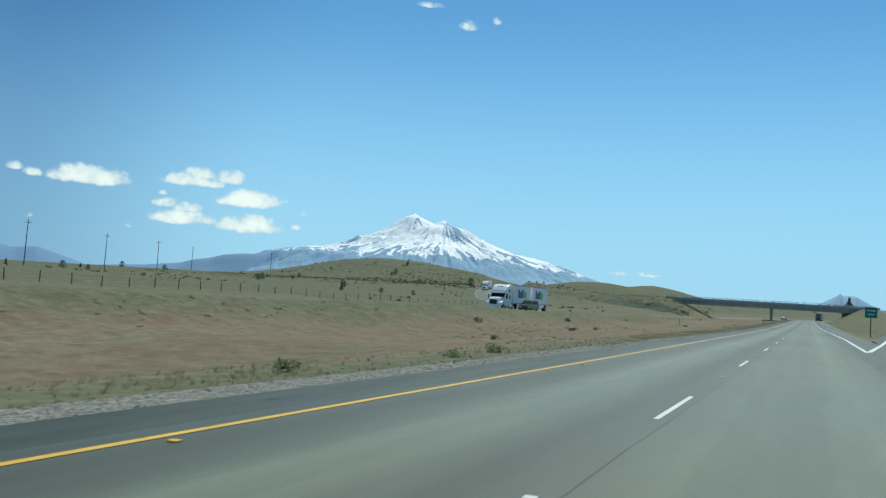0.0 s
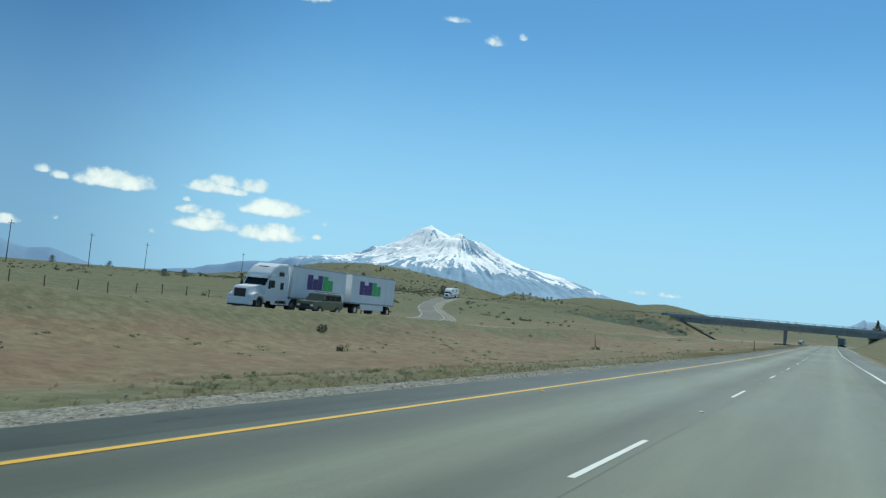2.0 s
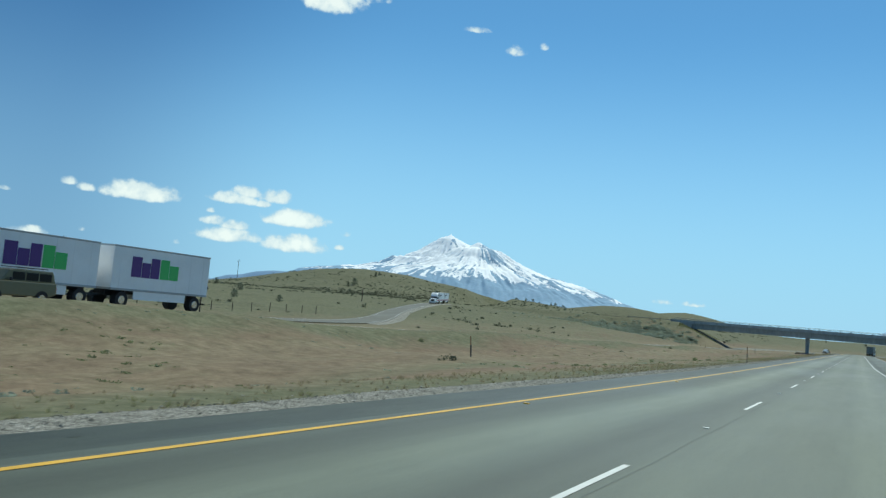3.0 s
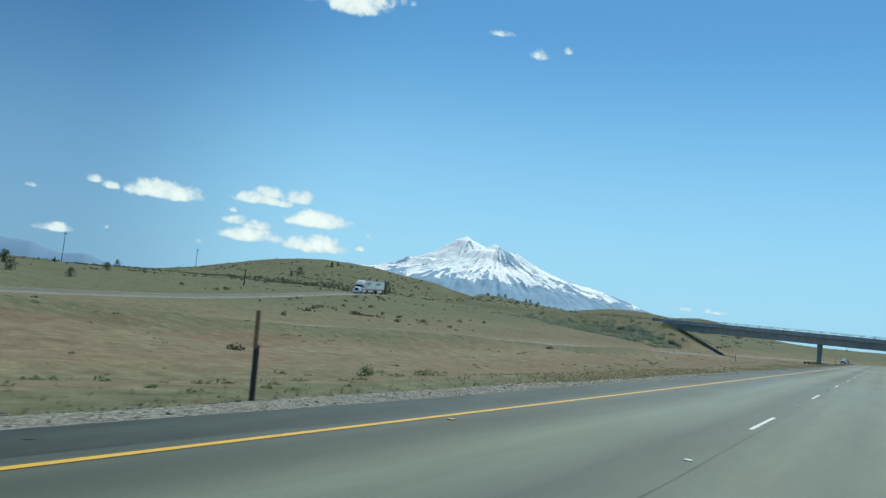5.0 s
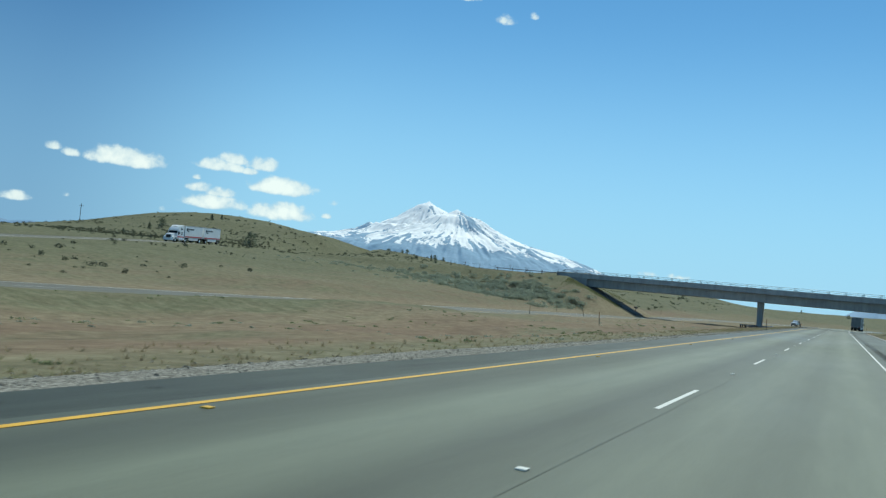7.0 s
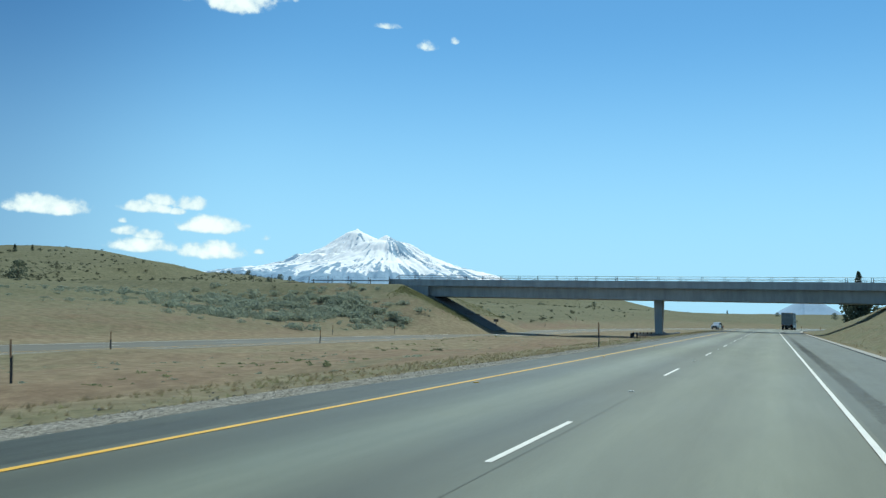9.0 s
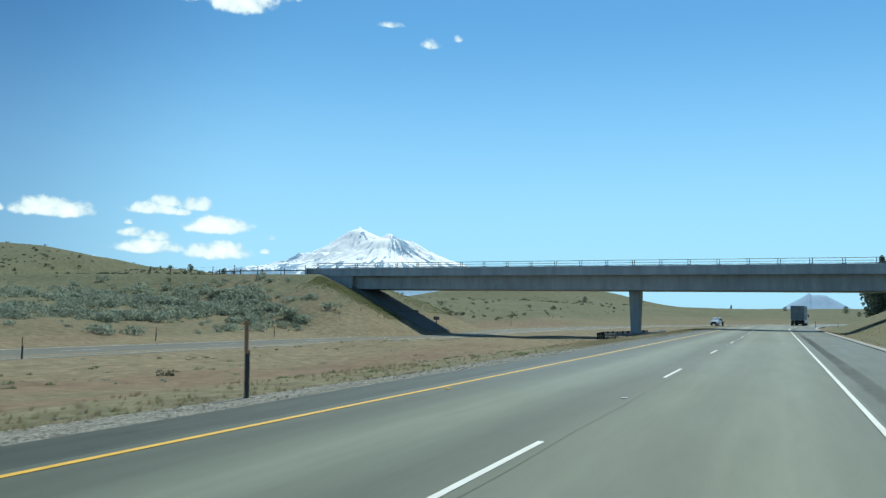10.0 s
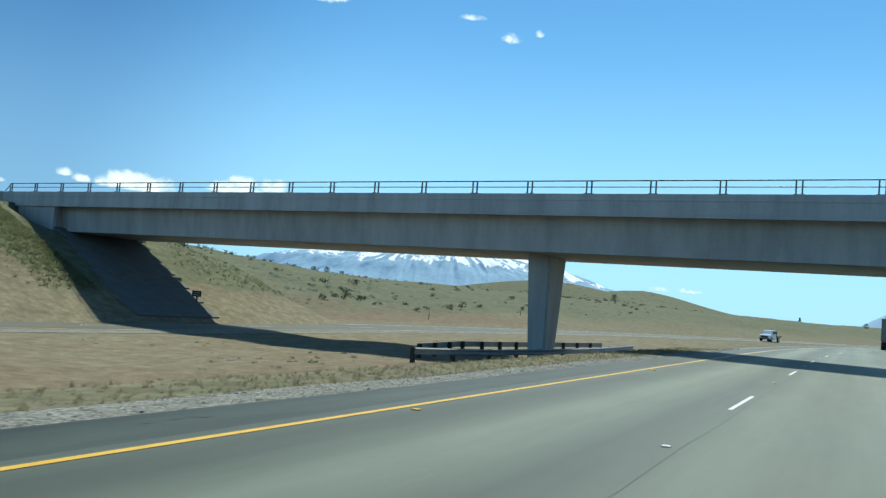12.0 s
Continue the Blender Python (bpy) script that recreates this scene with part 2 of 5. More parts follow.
def mat_gravel():
    m, nt, b = mat_base("pale_gravel", 0.95, 0, 0.2)
    co = nt.nodes.new("ShaderNodeTexCoord")
    v = nt.nodes.new("ShaderNodeTexVoronoi")
    v.inputs["Scale"].default_value = 30
    nt.links.new(co.outputs["Object"], v.inputs["Vector"])
    f = noise_node(nt, 2.5, 6, 0.7)
    bw = nt.nodes.new("ShaderNodeRGBToBW")
    nt.links.new(v.outputs["Color"], bw.inputs[0])
    c = ramp(nt, bw.outputs[0], [(0.2, (0.15, 0.142, 0.122)), (0.5, (0.235, 0.225, 0.2)), (0.8, (0.38, 0.365, 0.33))])
    c = mixc(nt, 1.0, c, ramp(nt, f.outputs[0], [(0.3, (0.7, 0.7, 0.66)), (0.7, (1.15, 1.15, 1.12))]), "MULTIPLY")
    nt.links.new(c, b.inputs["Base Color"])
    bump(nt, b, v.outputs["Distance"], 0.8, 0.04)
    return m


def mat_concrete():
    m, nt, b = mat_base("grey_concrete", 0.85, 0, 0.3)
    a = noise_node(nt, 0.35, 6, 0.6, (1, 1, 0.35))
    f = noise_node(nt, 9, 5, 0.65)
    c = ramp(nt, a.outputs[0], [(0.3, (0.31, 0.32, 0.33)), (0.7, (0.42, 0.43, 0.44))])
    c = mixc(nt, 1.0, c, ramp(nt, f.outputs[0], [(0.3, (0.93, 0.93, 0.93)), (0.7, (1.06, 1.06, 1.06))]), "MULTIPLY")
    stain = noise_node(nt, 1.2, 5, 0.6, (1.0, 1.0, 0.08))
    c = mixc(nt, 1.0, c, ramp(nt, stain.outputs[0], [(0.35, (0.82, 0.83, 0.84)), (0.6, (1.05, 1.05, 1.05))]), "MULTIPLY")
    nt.links.new(c, b.inputs["Base Color"])
    bump(nt, b, f.outputs[0], 0.15, 0.01)
    return m


def mat_mountain():
    """Snow over rock above, bare and wooded slopes below; distance haze painted in as blue."""
    m, nt, b = mat_base("snow_and_hazed_rock", 0.85, 0, 0.2)
    L = nt.links
    at = nt.nodes.new("ShaderNodeAttribute")
    at.attribute_name = "snow"
    f = noise_node(nt, 0.05, 8, 0.75)
    g = noise_node(nt, 0.008, 5, 0.6)
    s = nt.nodes.new("ShaderNodeMath")
    s.operation = "MULTIPLY_ADD"
    L.new(f.outputs[0], s.inputs[0])
    s.inputs[1].default_value = 0.8
    L.new(at.outputs["Fac"], s.inputs[2])
    fac = ramp(nt, s.outputs[0], [(0.85, (0, 0, 0)), (0.93, (1, 1, 1))])
    # blue of the distance haze put into the rock's base colour
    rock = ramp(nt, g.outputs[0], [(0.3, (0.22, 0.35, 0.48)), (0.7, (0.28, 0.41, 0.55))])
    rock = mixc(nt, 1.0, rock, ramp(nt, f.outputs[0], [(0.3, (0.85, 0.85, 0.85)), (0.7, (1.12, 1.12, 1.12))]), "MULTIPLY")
    snow = ramp(nt, g.outputs[0], [(0.3, (0.88, 0.9, 0.93)), (0.7, (0.94, 0.95, 0.96))])
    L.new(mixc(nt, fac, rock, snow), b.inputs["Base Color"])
    return m


# wheel wear across both lanes; right-lane tones also raised as painted road glare
TRACKS_AND_GLARE = ((-3.64, 0.9), (-3.1, 0.58), (-2.6, 0.72), (-1.9, 1.3), (-1.3, 1.15), (-0.6, 0.62), (-0.05, 0.78), (0.75, 1.14), (1.7, 0.95), (2.6, 1.26), (3.1, 1.1), (3.84, 0.88))

M = {
    "ground": mat_ground(),
    "asphalt": mat_asphalt("asphalt_lane", (0.087, 0.099, 0.071), (0.128, 0.141, 0.101), TRACKS_AND_GLARE),
    "shoulder": mat_asphalt("asphalt_shoulder", (0.028, 0.034, 0.025), (0.051, 0.06, 0.045), (), 0.3, 0.4),
    "shouldermid": mat_asphalt("asphalt_worn_shoulder", (0.051, 0.061, 0.047), (0.089, 0.102, 0.078), (), 0.3, 0.22),
    "oldroad": mat_asphalt("asphalt_pale", (0.125, 0.12, 0.096), (0.17, 0.162, 0.13), (), 0.08),
    "concrete": mat_concrete(),
    # slope concrete, darkened to stand in for the shade under the bridge
    "paving": simple("shadow_toned_concrete", (0.11, 0.115, 0.115), 0.9, 0, 0.18, 0.8, 0.2),
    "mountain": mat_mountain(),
    # woods and butte: blue of distance haze mixed into the base colours
    "farridge": simple("hazed_ridge_woods", (0.16, 0.26, 0.39), 0.95, 0, 0.1, 0.004),
    "butte": simple("hazed_butte_rock", (0.24, 0.35, 0.48), 0.95, 0, 0.15, 0.006),
    "yellow": simple("yellow_road_paint", (0.62, 0.36, 0.035), 0.6, 0, 0.15, 2.0),
    "white": simple("white_road_paint", (0.6, 0.6, 0.56), 0.6, 0, 0.1, 2.0),
    "gravel": mat_gravel(),
    "kerb": simple("pale_kerb_concrete", (0.3, 0.29, 0.26), 0.9, 0, 0.2, 2.0, 0.3),
    "beamsteel": simple("weathered_beam_steel", (0.26, 0.27, 0.28), 0.5, 0.25, 0.2, 4.0),
    "railsteel": simple("dull_rail_steel", (0.12, 0.14, 0.16), 0.5, 0.5, 0.15, 4.0),
    "darksteel": simple("dark_steel", (0.06, 0.065, 0.07), 0.5, 0.6, 0.2, 4.0),
    "wood": simple("weathered_wood", (0.1, 0.078, 0.06), 0.9, 0, 0.3, 3.0, 0.4),
    "tan": simple("tan_weathered_paint", (0.3, 0.17, 0.09), 0.8, 0.0, 0.25, 6.0),
    "darkwood": simple("dark_post_wood", (0.035, 0.03, 0.026), 0.9, 0, 0.3, 4.0, 0.4),
    "rust": simple("rust_brown_steel", (0.12, 0.07, 0.05), 0.8, 0.2, 0.3, 6.0),
    "truckwhite": simple("white_truck_paint", (0.78, 0.79, 0.8), 0.28, 0, 0.04, 1.0, 0, 0.5),
    "trailer": simple("white_trailer_skin", (0.84, 0.85, 0.86), 0.42, 0, 0.06, 0.7),
    "rubber": simple("black_rubber", (0.025, 0.025, 0.027), 0.8, 0, 0.2, 8.0),
    "glass": simple("dark_glass", (0.015, 0.018, 0.02), 0.1, 0, 0.05, 1.0, 0, 0.25),
    "black": simple("black_plastic", (0.03, 0.03, 0.033), 0.55, 0, 0.15, 4.0),
    "chrome": simple("chrome", (0.75, 0.76, 0.78), 0.12, 1.0, 0.04, 2.0),
    "purple": simple("purple_decal", (0.09, 0.035, 0.2), 0.4, 0, 0.06, 2.0),
    "greendecal": simple("green_decal", (0.1, 0.5, 0.13), 0.4, 0, 0.06, 2.0),
    "red": simple("red_decal", (0.5, 0.05, 0.05), 0.4, 0, 0.08, 2.0),
    "signgreen": simple("green_sign_face", (0.01, 0.2, 0.12), 0.4, 0, 0.08, 2.0),
    "dirtydoor": simple("road_dirty_aluminium", (0.2, 0.21, 0.215), 0.6, 0.2, 0.25, 1.2),
    "signback": simple("aluminium_sign", (0.4, 0.41, 0.42), 0.5, 0.5, 0.1, 2.0),
    "khaki": simple("khaki_car_paint", (0.17, 0.165, 0.11), 0.25, 0.3, 0.05, 1.0),
    "darkcar": simple("dark_car_paint", (0.04, 0.045, 0.055), 0.25, 0.2, 0.05, 1.0),
    "redlamp": simple("red_lamp_glass", (0.45, 0.02, 0.02), 0.2, 0, 0.05, 2.0),
    "lampglass": simple("clear_lamp_glass", (0.75, 0.77, 0.8), 0.1, 0, 0.05, 2.0),
    "juniper": leafy("juniper_green", (0.13, 0.155, 0.11), 0.35, 1.2, 0.5),
    "bark": simple("grey_bark", (0.11, 0.09, 0.07), 0.95, 0, 0.25, 6.0),
    "sage": leafy("sagebrush_grey_green", (0.28, 0.315, 0.245), 0.3, 0.5, 0.55),
    "scrub": leafy("dark_scrub", (0.1, 0.11, 0.075), 0.3, 0.8),
    "weed": leafy("green_weeds", (0.23, 0.255, 0.14), 0.3, 1.0),
    "freshgrass": leafy("fresh_green_grass", (0.185, 0.195, 0.1), 0.3, 1.0, 0.5),
    "fringe": leafy("yellow_green_grass", (0.25, 0.245, 0.13), 0.2, 0.8, 0.5),
    "straw": leafy("dry_straw", (0.29, 0.245, 0.155), 0.2, 0.6),
}

# ---- mesh helpers ----


def mesh_ob(name, bm, mat, parent=None, label="", smooth=False):
    me = bpy.data.meshes.new(name)
    if smooth:
        for f in bm.faces:
            f.smooth = True
    bm.to_mesh(me)
    bm.free()
    me.materials.append(M[mat] if isinstance(mat, str) else mat)
    ob = new(name, me)
    if parent:
        ob.parent = parent
    if label:
        ob["label"] = label
    return ob


def part(name, bm, mat, parent, label="", smooth=False):
    return mesh_ob(name, bm, mat, parent, label, smooth)


def thing(name, m, label, category, group="", kind=""):
    ob = new(name)
    ob.matrix_basis = m
    return tagged(ob, label, category, group, kind)


def pydata_ob(name, verts, faces, mat, smooth=False):
    me = bpy.data.meshes.new(name)
    me.from_pydata(verts, [], faces)
    if smooth:
        me.polygons.foreach_set("use_smooth", [True] * len(me.polygons))
    me.materials.append(M[mat])
    return new(name, me)


def add_box(bm, x0, x1, y0, y1, z0, z1, bev=0.0):
    r = bmesh.ops.create_cube(bm, size=1)
    vs = r["verts"]
    for v in vs:
        v.co = Vector(((x0 + x1) / 2 + v.co.x * (x1 - x0), (y0 + y1) / 2 + v.co.y * (y1 - y0), (z0 + z1) / 2 + v.co.z * (z1 - z0)))
    if bev:
        es = list({e for v in vs for e in v.link_edges})
        bmesh.ops.bevel(bm, geom=es, offset=bev, segments=2, affect="EDGES", profile=0.6)
    return bm


def box(x0, x1, y0, y1, z0, z1, bev=0.0):
    return add_box(bmesh.new(), x0, x1, y0, y1, z0, z1, bev)


def add_tube(bm, a, b, r0, r1=None, n=8):
    """A closed rod from a to b."""
    a, b = Vector(a), Vector(b)
    r1 = r0 if r1 is None else r1
    d = b - a
    q = d.to_track_quat("Z", "Y").to_matrix().to_4x4()
    m = Matrix.Translation((a + b) / 2) @ q
    bmesh.ops.create_cone(bm, cap_ends=True, segments=n, radius1=r0, radius2=r1, depth=d.length, matrix=m)
    return bm


def tube(a, b, r0, r1=None, n=8):
    return add_tube(bmesh.new(), a, b, r0, r1, n)


def prism(poly, x0, x1, bev=0.0):
    """A closed body with the side outline poly (y, z) between x0 and x1."""
    bm = bmesh.new()
    va = [bm.verts.new((x0, y, z)) for y, z in poly]
    vb = [bm.verts.new((x1, y, z)) for y, z in poly]
    bm.faces.new(va)
    bm.faces.new(vb[::-1])
    n = len(poly)
    for i in range(n):
        bm.faces.new((va[i], vb[i], vb[(i + 1) % n], va[(i + 1) % n]))
    bmesh.ops.recalc_face_normals(bm, faces=bm.faces)
    if bev:
        bmesh.ops.bevel(bm, geom=list(bm.edges), offset=bev, segments=2, affect="EDGES", profile=0.6)
    return bm

# ---- the lie of the land ----


def sm(a, b, x):
    t = np.clip((np.asarray(x, float) - a) / (b - a), 0, 1)
    return t * t * (3 - 2 * t)


def crown(y):
    """The land rises gently towards the start of the drive."""
    return 0.0903 * np.logaddexp(0, (114.3 - np.maximum(np.asarray(y, float), -120)) / 14)


def bend_n(y):
    """Sideways shift of our carriageway, which bends to the right past the bridge."""
    y = np.asarray(y, float)
    d = np.clip(y - 410, 0, 190)
    return d * d / 1100 + np.clip(y - 600, 0, None) * 0.345


def bend_s(y):
    y = np.asarray(y, float)
    d = np.clip(y - 420, 0, 160)
    return d * d / 520 + np.clip(y - 580, 0, None) * 0.345


def south_z(y):
    return np.interp(y, [-100, 60, 110, 150, 195, 240, 290, 350, 400, 470, 600], [0.35, 0.35, 0.12, -0.35, -0.65, -0.95, -1.2, -1.4, -1.6, -1.2, -0.2]) + crown(y)


def ramp_pos(y):
    """Centre and height of the on-ramp on the hill side."""
    ys = [60, 130, 160, 200, 255, 286, 356, 430, 520]
    x = sum(np.interp(y + o, ys, [-46, -47, -51, -68, -97, -112, -138, -160, -182]) for o in (-24, -12, 0, 12, 24)) / 5
    z = sum(np.interp(y + o, ys, [0.2, -0.25, -0.5, -0.35, 0.75, 1.9, 5.3, 6.6, 7.6]) for o in (-24, -12, 0, 12, 24)) / 5
    return x, z


def exit_pos(y):
    x = np.interp(y, [20, 35, 90, 126, 200, 300, 400, 430], [4.6, 6.3, 12.5, 17, 23, 28, 31, 32])
    z = np.interp(y, [20, 60, 126, 200, 300, 390, 430], [0, 0.0, 0.8, 2.2, 4.6, 6.6, 6.7])
    return x, z


def bridge_y(x):
    return 412.0 - 0.085 * (np.asarray(x, float) + 15)


HILLS = [(-292, 540, 18.0, 45, 80, 50), (-298, 1192, 23.2, 78, 66, 0), (-250, 1452, 28.9, 62, 132, 0),
         (-73, 1653, 7.2, 305, 155, 0), (-169, 505, 4.1, 23, 81, 59), (330, 1600, 9.0, 200, 150, 0)]


def ground_z(x, y):
    x, y = np.broadcast_arrays(np.asarray(x, float), np.asarray(y, float))
    bn, bs, zs = bend_n(y), bend_s(y), south_z(y) - crown(y)
    u, us = x - bn, x - bs
    # median, our platform, the other platform
    z = np.where(u > -7, -0.06 - 0.05 * sm(-5.4, -7, u), 0)
    mid = -0.11 - np.interp(y, [250, 350, 460, 560], [0.75, 1.3, 1.3, 0.75]) * sm(-7, -14, u) * sm(-33, -22, us)
    side = zs - 0.08
    k = sm(-20, -33, us)
    z = np.where(u <= -7, mid * (1 - k) + side * k + (-0.35 * k * (1 - k)), z)
    z = z + np.interp(y, [20, 70, 110, 150, 200, 250, 290, 335, 380, 410], [0.6, 0.62, 0.52, 0.58, 0.62, 0.5, 0.3, 0.26, 0.18, 0]) * np.exp(-((us + 30.5) / 2.6) ** 2) * (u < -7)
    # rise on the hill side
    w = np.clip(-44.2 - us, 0, None)
    rise = np.interp(y, [-200, 0, 200, 300, 360, 450, 700, 1500], [3.4, 3.6, 4.2, 5.2, 7.6, 8.0, 7.0, 6.0])
    near = 4.4 * (1 - np.exp(-np.clip(w - 34, 0, None) / 110))
    k = sm(190, 310, y)
    z = z + (near * (1 - k) + rise * (1 - np.exp(-w / 50)) * k) * (w > 0)
    for cx, cy, h, sa, sb, ang in HILLS:
        c, s = math.cos(radians(ang)), math.sin(radians(ang))
        dx, dy = x - cx, y - cy
        p, q = dx * c + dy * s, -dx * s + dy * c
        z = z + h * np.exp(-0.5 * ((p / sa) ** 2 + (q / sb) ** 2)) * sm(-44, -75, us if cx < -100 else us * 0 - 99)
    # right-hand side
    e = np.clip(u - 7.5, 0, None)
    z = np.where(u > 7.5, -0.1 - 0.5 * sm(0, 4, e) + 0.5 * sm(4, 12, e) + 2.5 * (1 - np.exp(-e / 120)), z)
    ex, ez = exit_pos(y)
    fill = ez - 0.1 - np.clip(np.abs(x - ex) - 5.5, 0, None) * 0.42
    z = np.where((u > 7.5) & (y < 445) & (y > 40), np.maximum(z, fill), z)
    # fill that carries the crossing road
    by = bridge_y(x)
    d = np.abs(y - by)
    top = np.where(x < 0, 6.75 + 0.004 * np.clip(-60 - x, 0, 200), 6.75)
    drop = np.clip(d - 6.8, 0, None) * np.where(y < by, 0.32, 0.5)
    for edge, sel, grade in ((x + 59.4, x < -40.0, 0.44), (22.5 - x, x > 8, 0.61)):
        end = np.clip(edge, 0, None) * grade
        fall = (drop ** 4 + end ** 4) ** 0.25
        fill2 = top - 0.06 - fall
        k = np.maximum(z, fill2)
        z = np.where(sel & (d < 34), k, z)
        under = sm(6.2, 4.8, d) * (edge > -0.6) * sel
        z = np.where(under > 0, np.minimum(z, 4.45 + 3 * (1 - under)), z)
    # the on-ramp's bench
    rx, rz = ramp_pos(y)
    b = sm(16, 7, np.abs(x - rx)) * (y > 130) * (y < 540) * (x < -47)
    z = z * (1 - b) + (rz - 0.08) * b
    return z + crown(y)


def axis_steps(lo, hi, fine_lo, fine_hi, step, grow=1.18):
    a = list(np.arange(fine_lo, fine_hi + 0.01, step))
    s, v = step, a[-1]
    while v < hi:
        s *= grow
        v += s
        a.append(v)
    s, v = step, a[0]
    while v > lo:
        s *= grow
        v -= s
        a.insert(0, v)
    return np.array(a)


GRID = []          # columns, rows and heights of the ground sheet


def build_ground():
    xs = axis_steps(-4800, 4800, -64, 34, 1.0, 1.07)
    ys = axis_steps(-4700, 4900, -20, 470, 1.6, 1.05)
    X, Y = np.meshgrid(xs, ys)
    Z = ground_z(X, Y)
    rough = np.zeros_like(Z)
    for f, a in ((0.021, 0.5), (0.06, 0.2), (0.17, 0.09), (0.45, 0.05)):
        for k in range(3):
            th = 0.7 + 2.1 * k + f * 40
            rough += a / 3 * np.sin(f * (X * math.cos(th) + Y * math.sin(th)) * 6.283 + 2.4 * k + 1.3 * np.sin(f * 3 * (X * math.sin(th) - Y * math.cos(th))))
    un, us = X - bend_n(Y), X - bend_s(Y)
    keep = sm(-7.5, -13, un) + sm(14, 40, un)
    keep = keep * np.clip(sm(-33, -28, us) + sm(-46, -52, us), 0, 1)
    rx, _ = ramp_pos(Y)
    keep = keep * np.where((Y > 120) & (Y < 540), sm(5, 12, np.abs(X - rx)), 1)
    keep = keep * np.where((np.abs(Y - bridge_y(X)) < 12) & ((X < -45) | (X > 12)), 0.1, 1)
    ex, _ = exit_pos(Y)
    keep = keep * np.where((Y > 20) & (Y < 445), sm(4, 12, np.abs(X - ex)), 1)
    keep = keep * (1 - np.exp(-((X + 15) / 9) ** 2 - ((Y - 411) / 18) ** 2))
    Z = Z + rough * keep
    GRID.extend((xs.tolist(), ys.tolist(), Z.tolist()))
    ny, nx = Z.shape
    idx = np.arange(ny * nx).reshape(ny, nx)
    faces = np.stack([idx[:-1, :-1], idx[:-1, 1:], idx[1:, 1:], idx[1:, :-1]], -1).reshape(-1, 4)
    verts = np.stack([X, Y, Z], -1).reshape(-1, 3)
    me = bpy.data.meshes.new("ground")
    me.from_pydata(verts.tolist(), [], faces.tolist())
    me.polygons.foreach_set("use_smooth", [True] * len(me.polygons))
    g = 0.06 + (0.2 * sm(-46, -50, X) + 0.36 * sm(-56, -110, X)) * sm(700, 560, Y) + 0.3 * sm(560, 700, Y) + 0.24 * sm(425, 470, Y) * sm(-50, -62, us) + 0.4 * sm(-5.2, -6.0, un) * sm(-8.6, -7.2, un) * (0.55 + 0.45 * sm(260, 120, Y)) + 0.22 * np.exp(-((un + 12.6) / 1.7) ** 2)
    g = g + 0.38 * np.exp(-((us + 29.5) / 3.4) ** 2) * sm(330, 260, Y) + 0.08 * np.exp(-((us + 20) / 3) ** 2) * sm(140, 60, Y)
    g = g + 0.55 * np.exp(-((Y - bridge_y(X)) / 10) ** 2) * sm(-46, -51, X) * sm(-70, -60, X)
    g = g + 0.5 * np.exp(-((Y - bridge_y(X) + 8.5) / 2.8) ** 2) * sm(-62, -58, X) * sm(-43, -47, X)
    g = g + 0.4 * np.exp(-((Y - bridge_y(X) - 13) / 7) ** 2) * sm(-62, -56, X) * sm(-45, -48, X)
    soil = 0.22 * np.exp(-((un + 9.9) / 1.6) ** 2) + 0.13 * np.exp(-((un + 17.5) / 3.6) ** 2) + 0.16 * np.exp(-((us + 25.5) / 1.6) ** 2) * sm(300, 230, Y) + 0.1 * sm(-45, -48, us) * sm(-66, -54, us) * sm(300, 340, Y)
    soil = soil + 0.06 * sm(220, 60, Y) * sm(-8, -10, un)
    soil = soil - 0.25 * sm(-8.2, -7.0, un) - 0.16 * sm(430, 480, Y)
    soil = soil + 0.3 * sm(-45, -48, us) * sm(-74, -58, us) * sm(412, 422, Y) * sm(500, 470, Y)
    # greener right bank; past y 440 the added grey-green paints in distance haze
    g = g + 0.3 * sm(7.0, 9.0, un) + 0.14 * sm(440, 520, Y)
    at = me.attributes.new("soil", "FLOAT", "POINT")
    at.data.foreach_set("value", soil.reshape(-1).astype(np.float32))
    at = me.attributes.new("green", "FLOAT", "POINT")
    at.data.foreach_set("value", np.clip(g, 0, 1).reshape(-1).astype(np.float32))
    me.materials.append(M["ground"])
    return tagged(new("ground", me), "dry brown grassland with reddish soil and green patches", "ground", kind="structure")


build_ground()

# ---- far mountains ----
VIEW = Vector((2, 144, 0))


def far_frame(az, dist):
    a = radians(az)
    d = Vector((-math.sin(a), math.cos(a), 0))
    r = Vector((math.cos(a), math.sin(a), 0))
    return VIEW + d * dist, r, d


def fbm(x, y, z, n=5):
    s, a = 0.0, 0.5
    for _ in range(n):
        s += a * noise.noise((x, y, z))
        x, y, a = x * 2.07 + 3.1, y * 2.07 + 1.7, a * 0.52
    return s


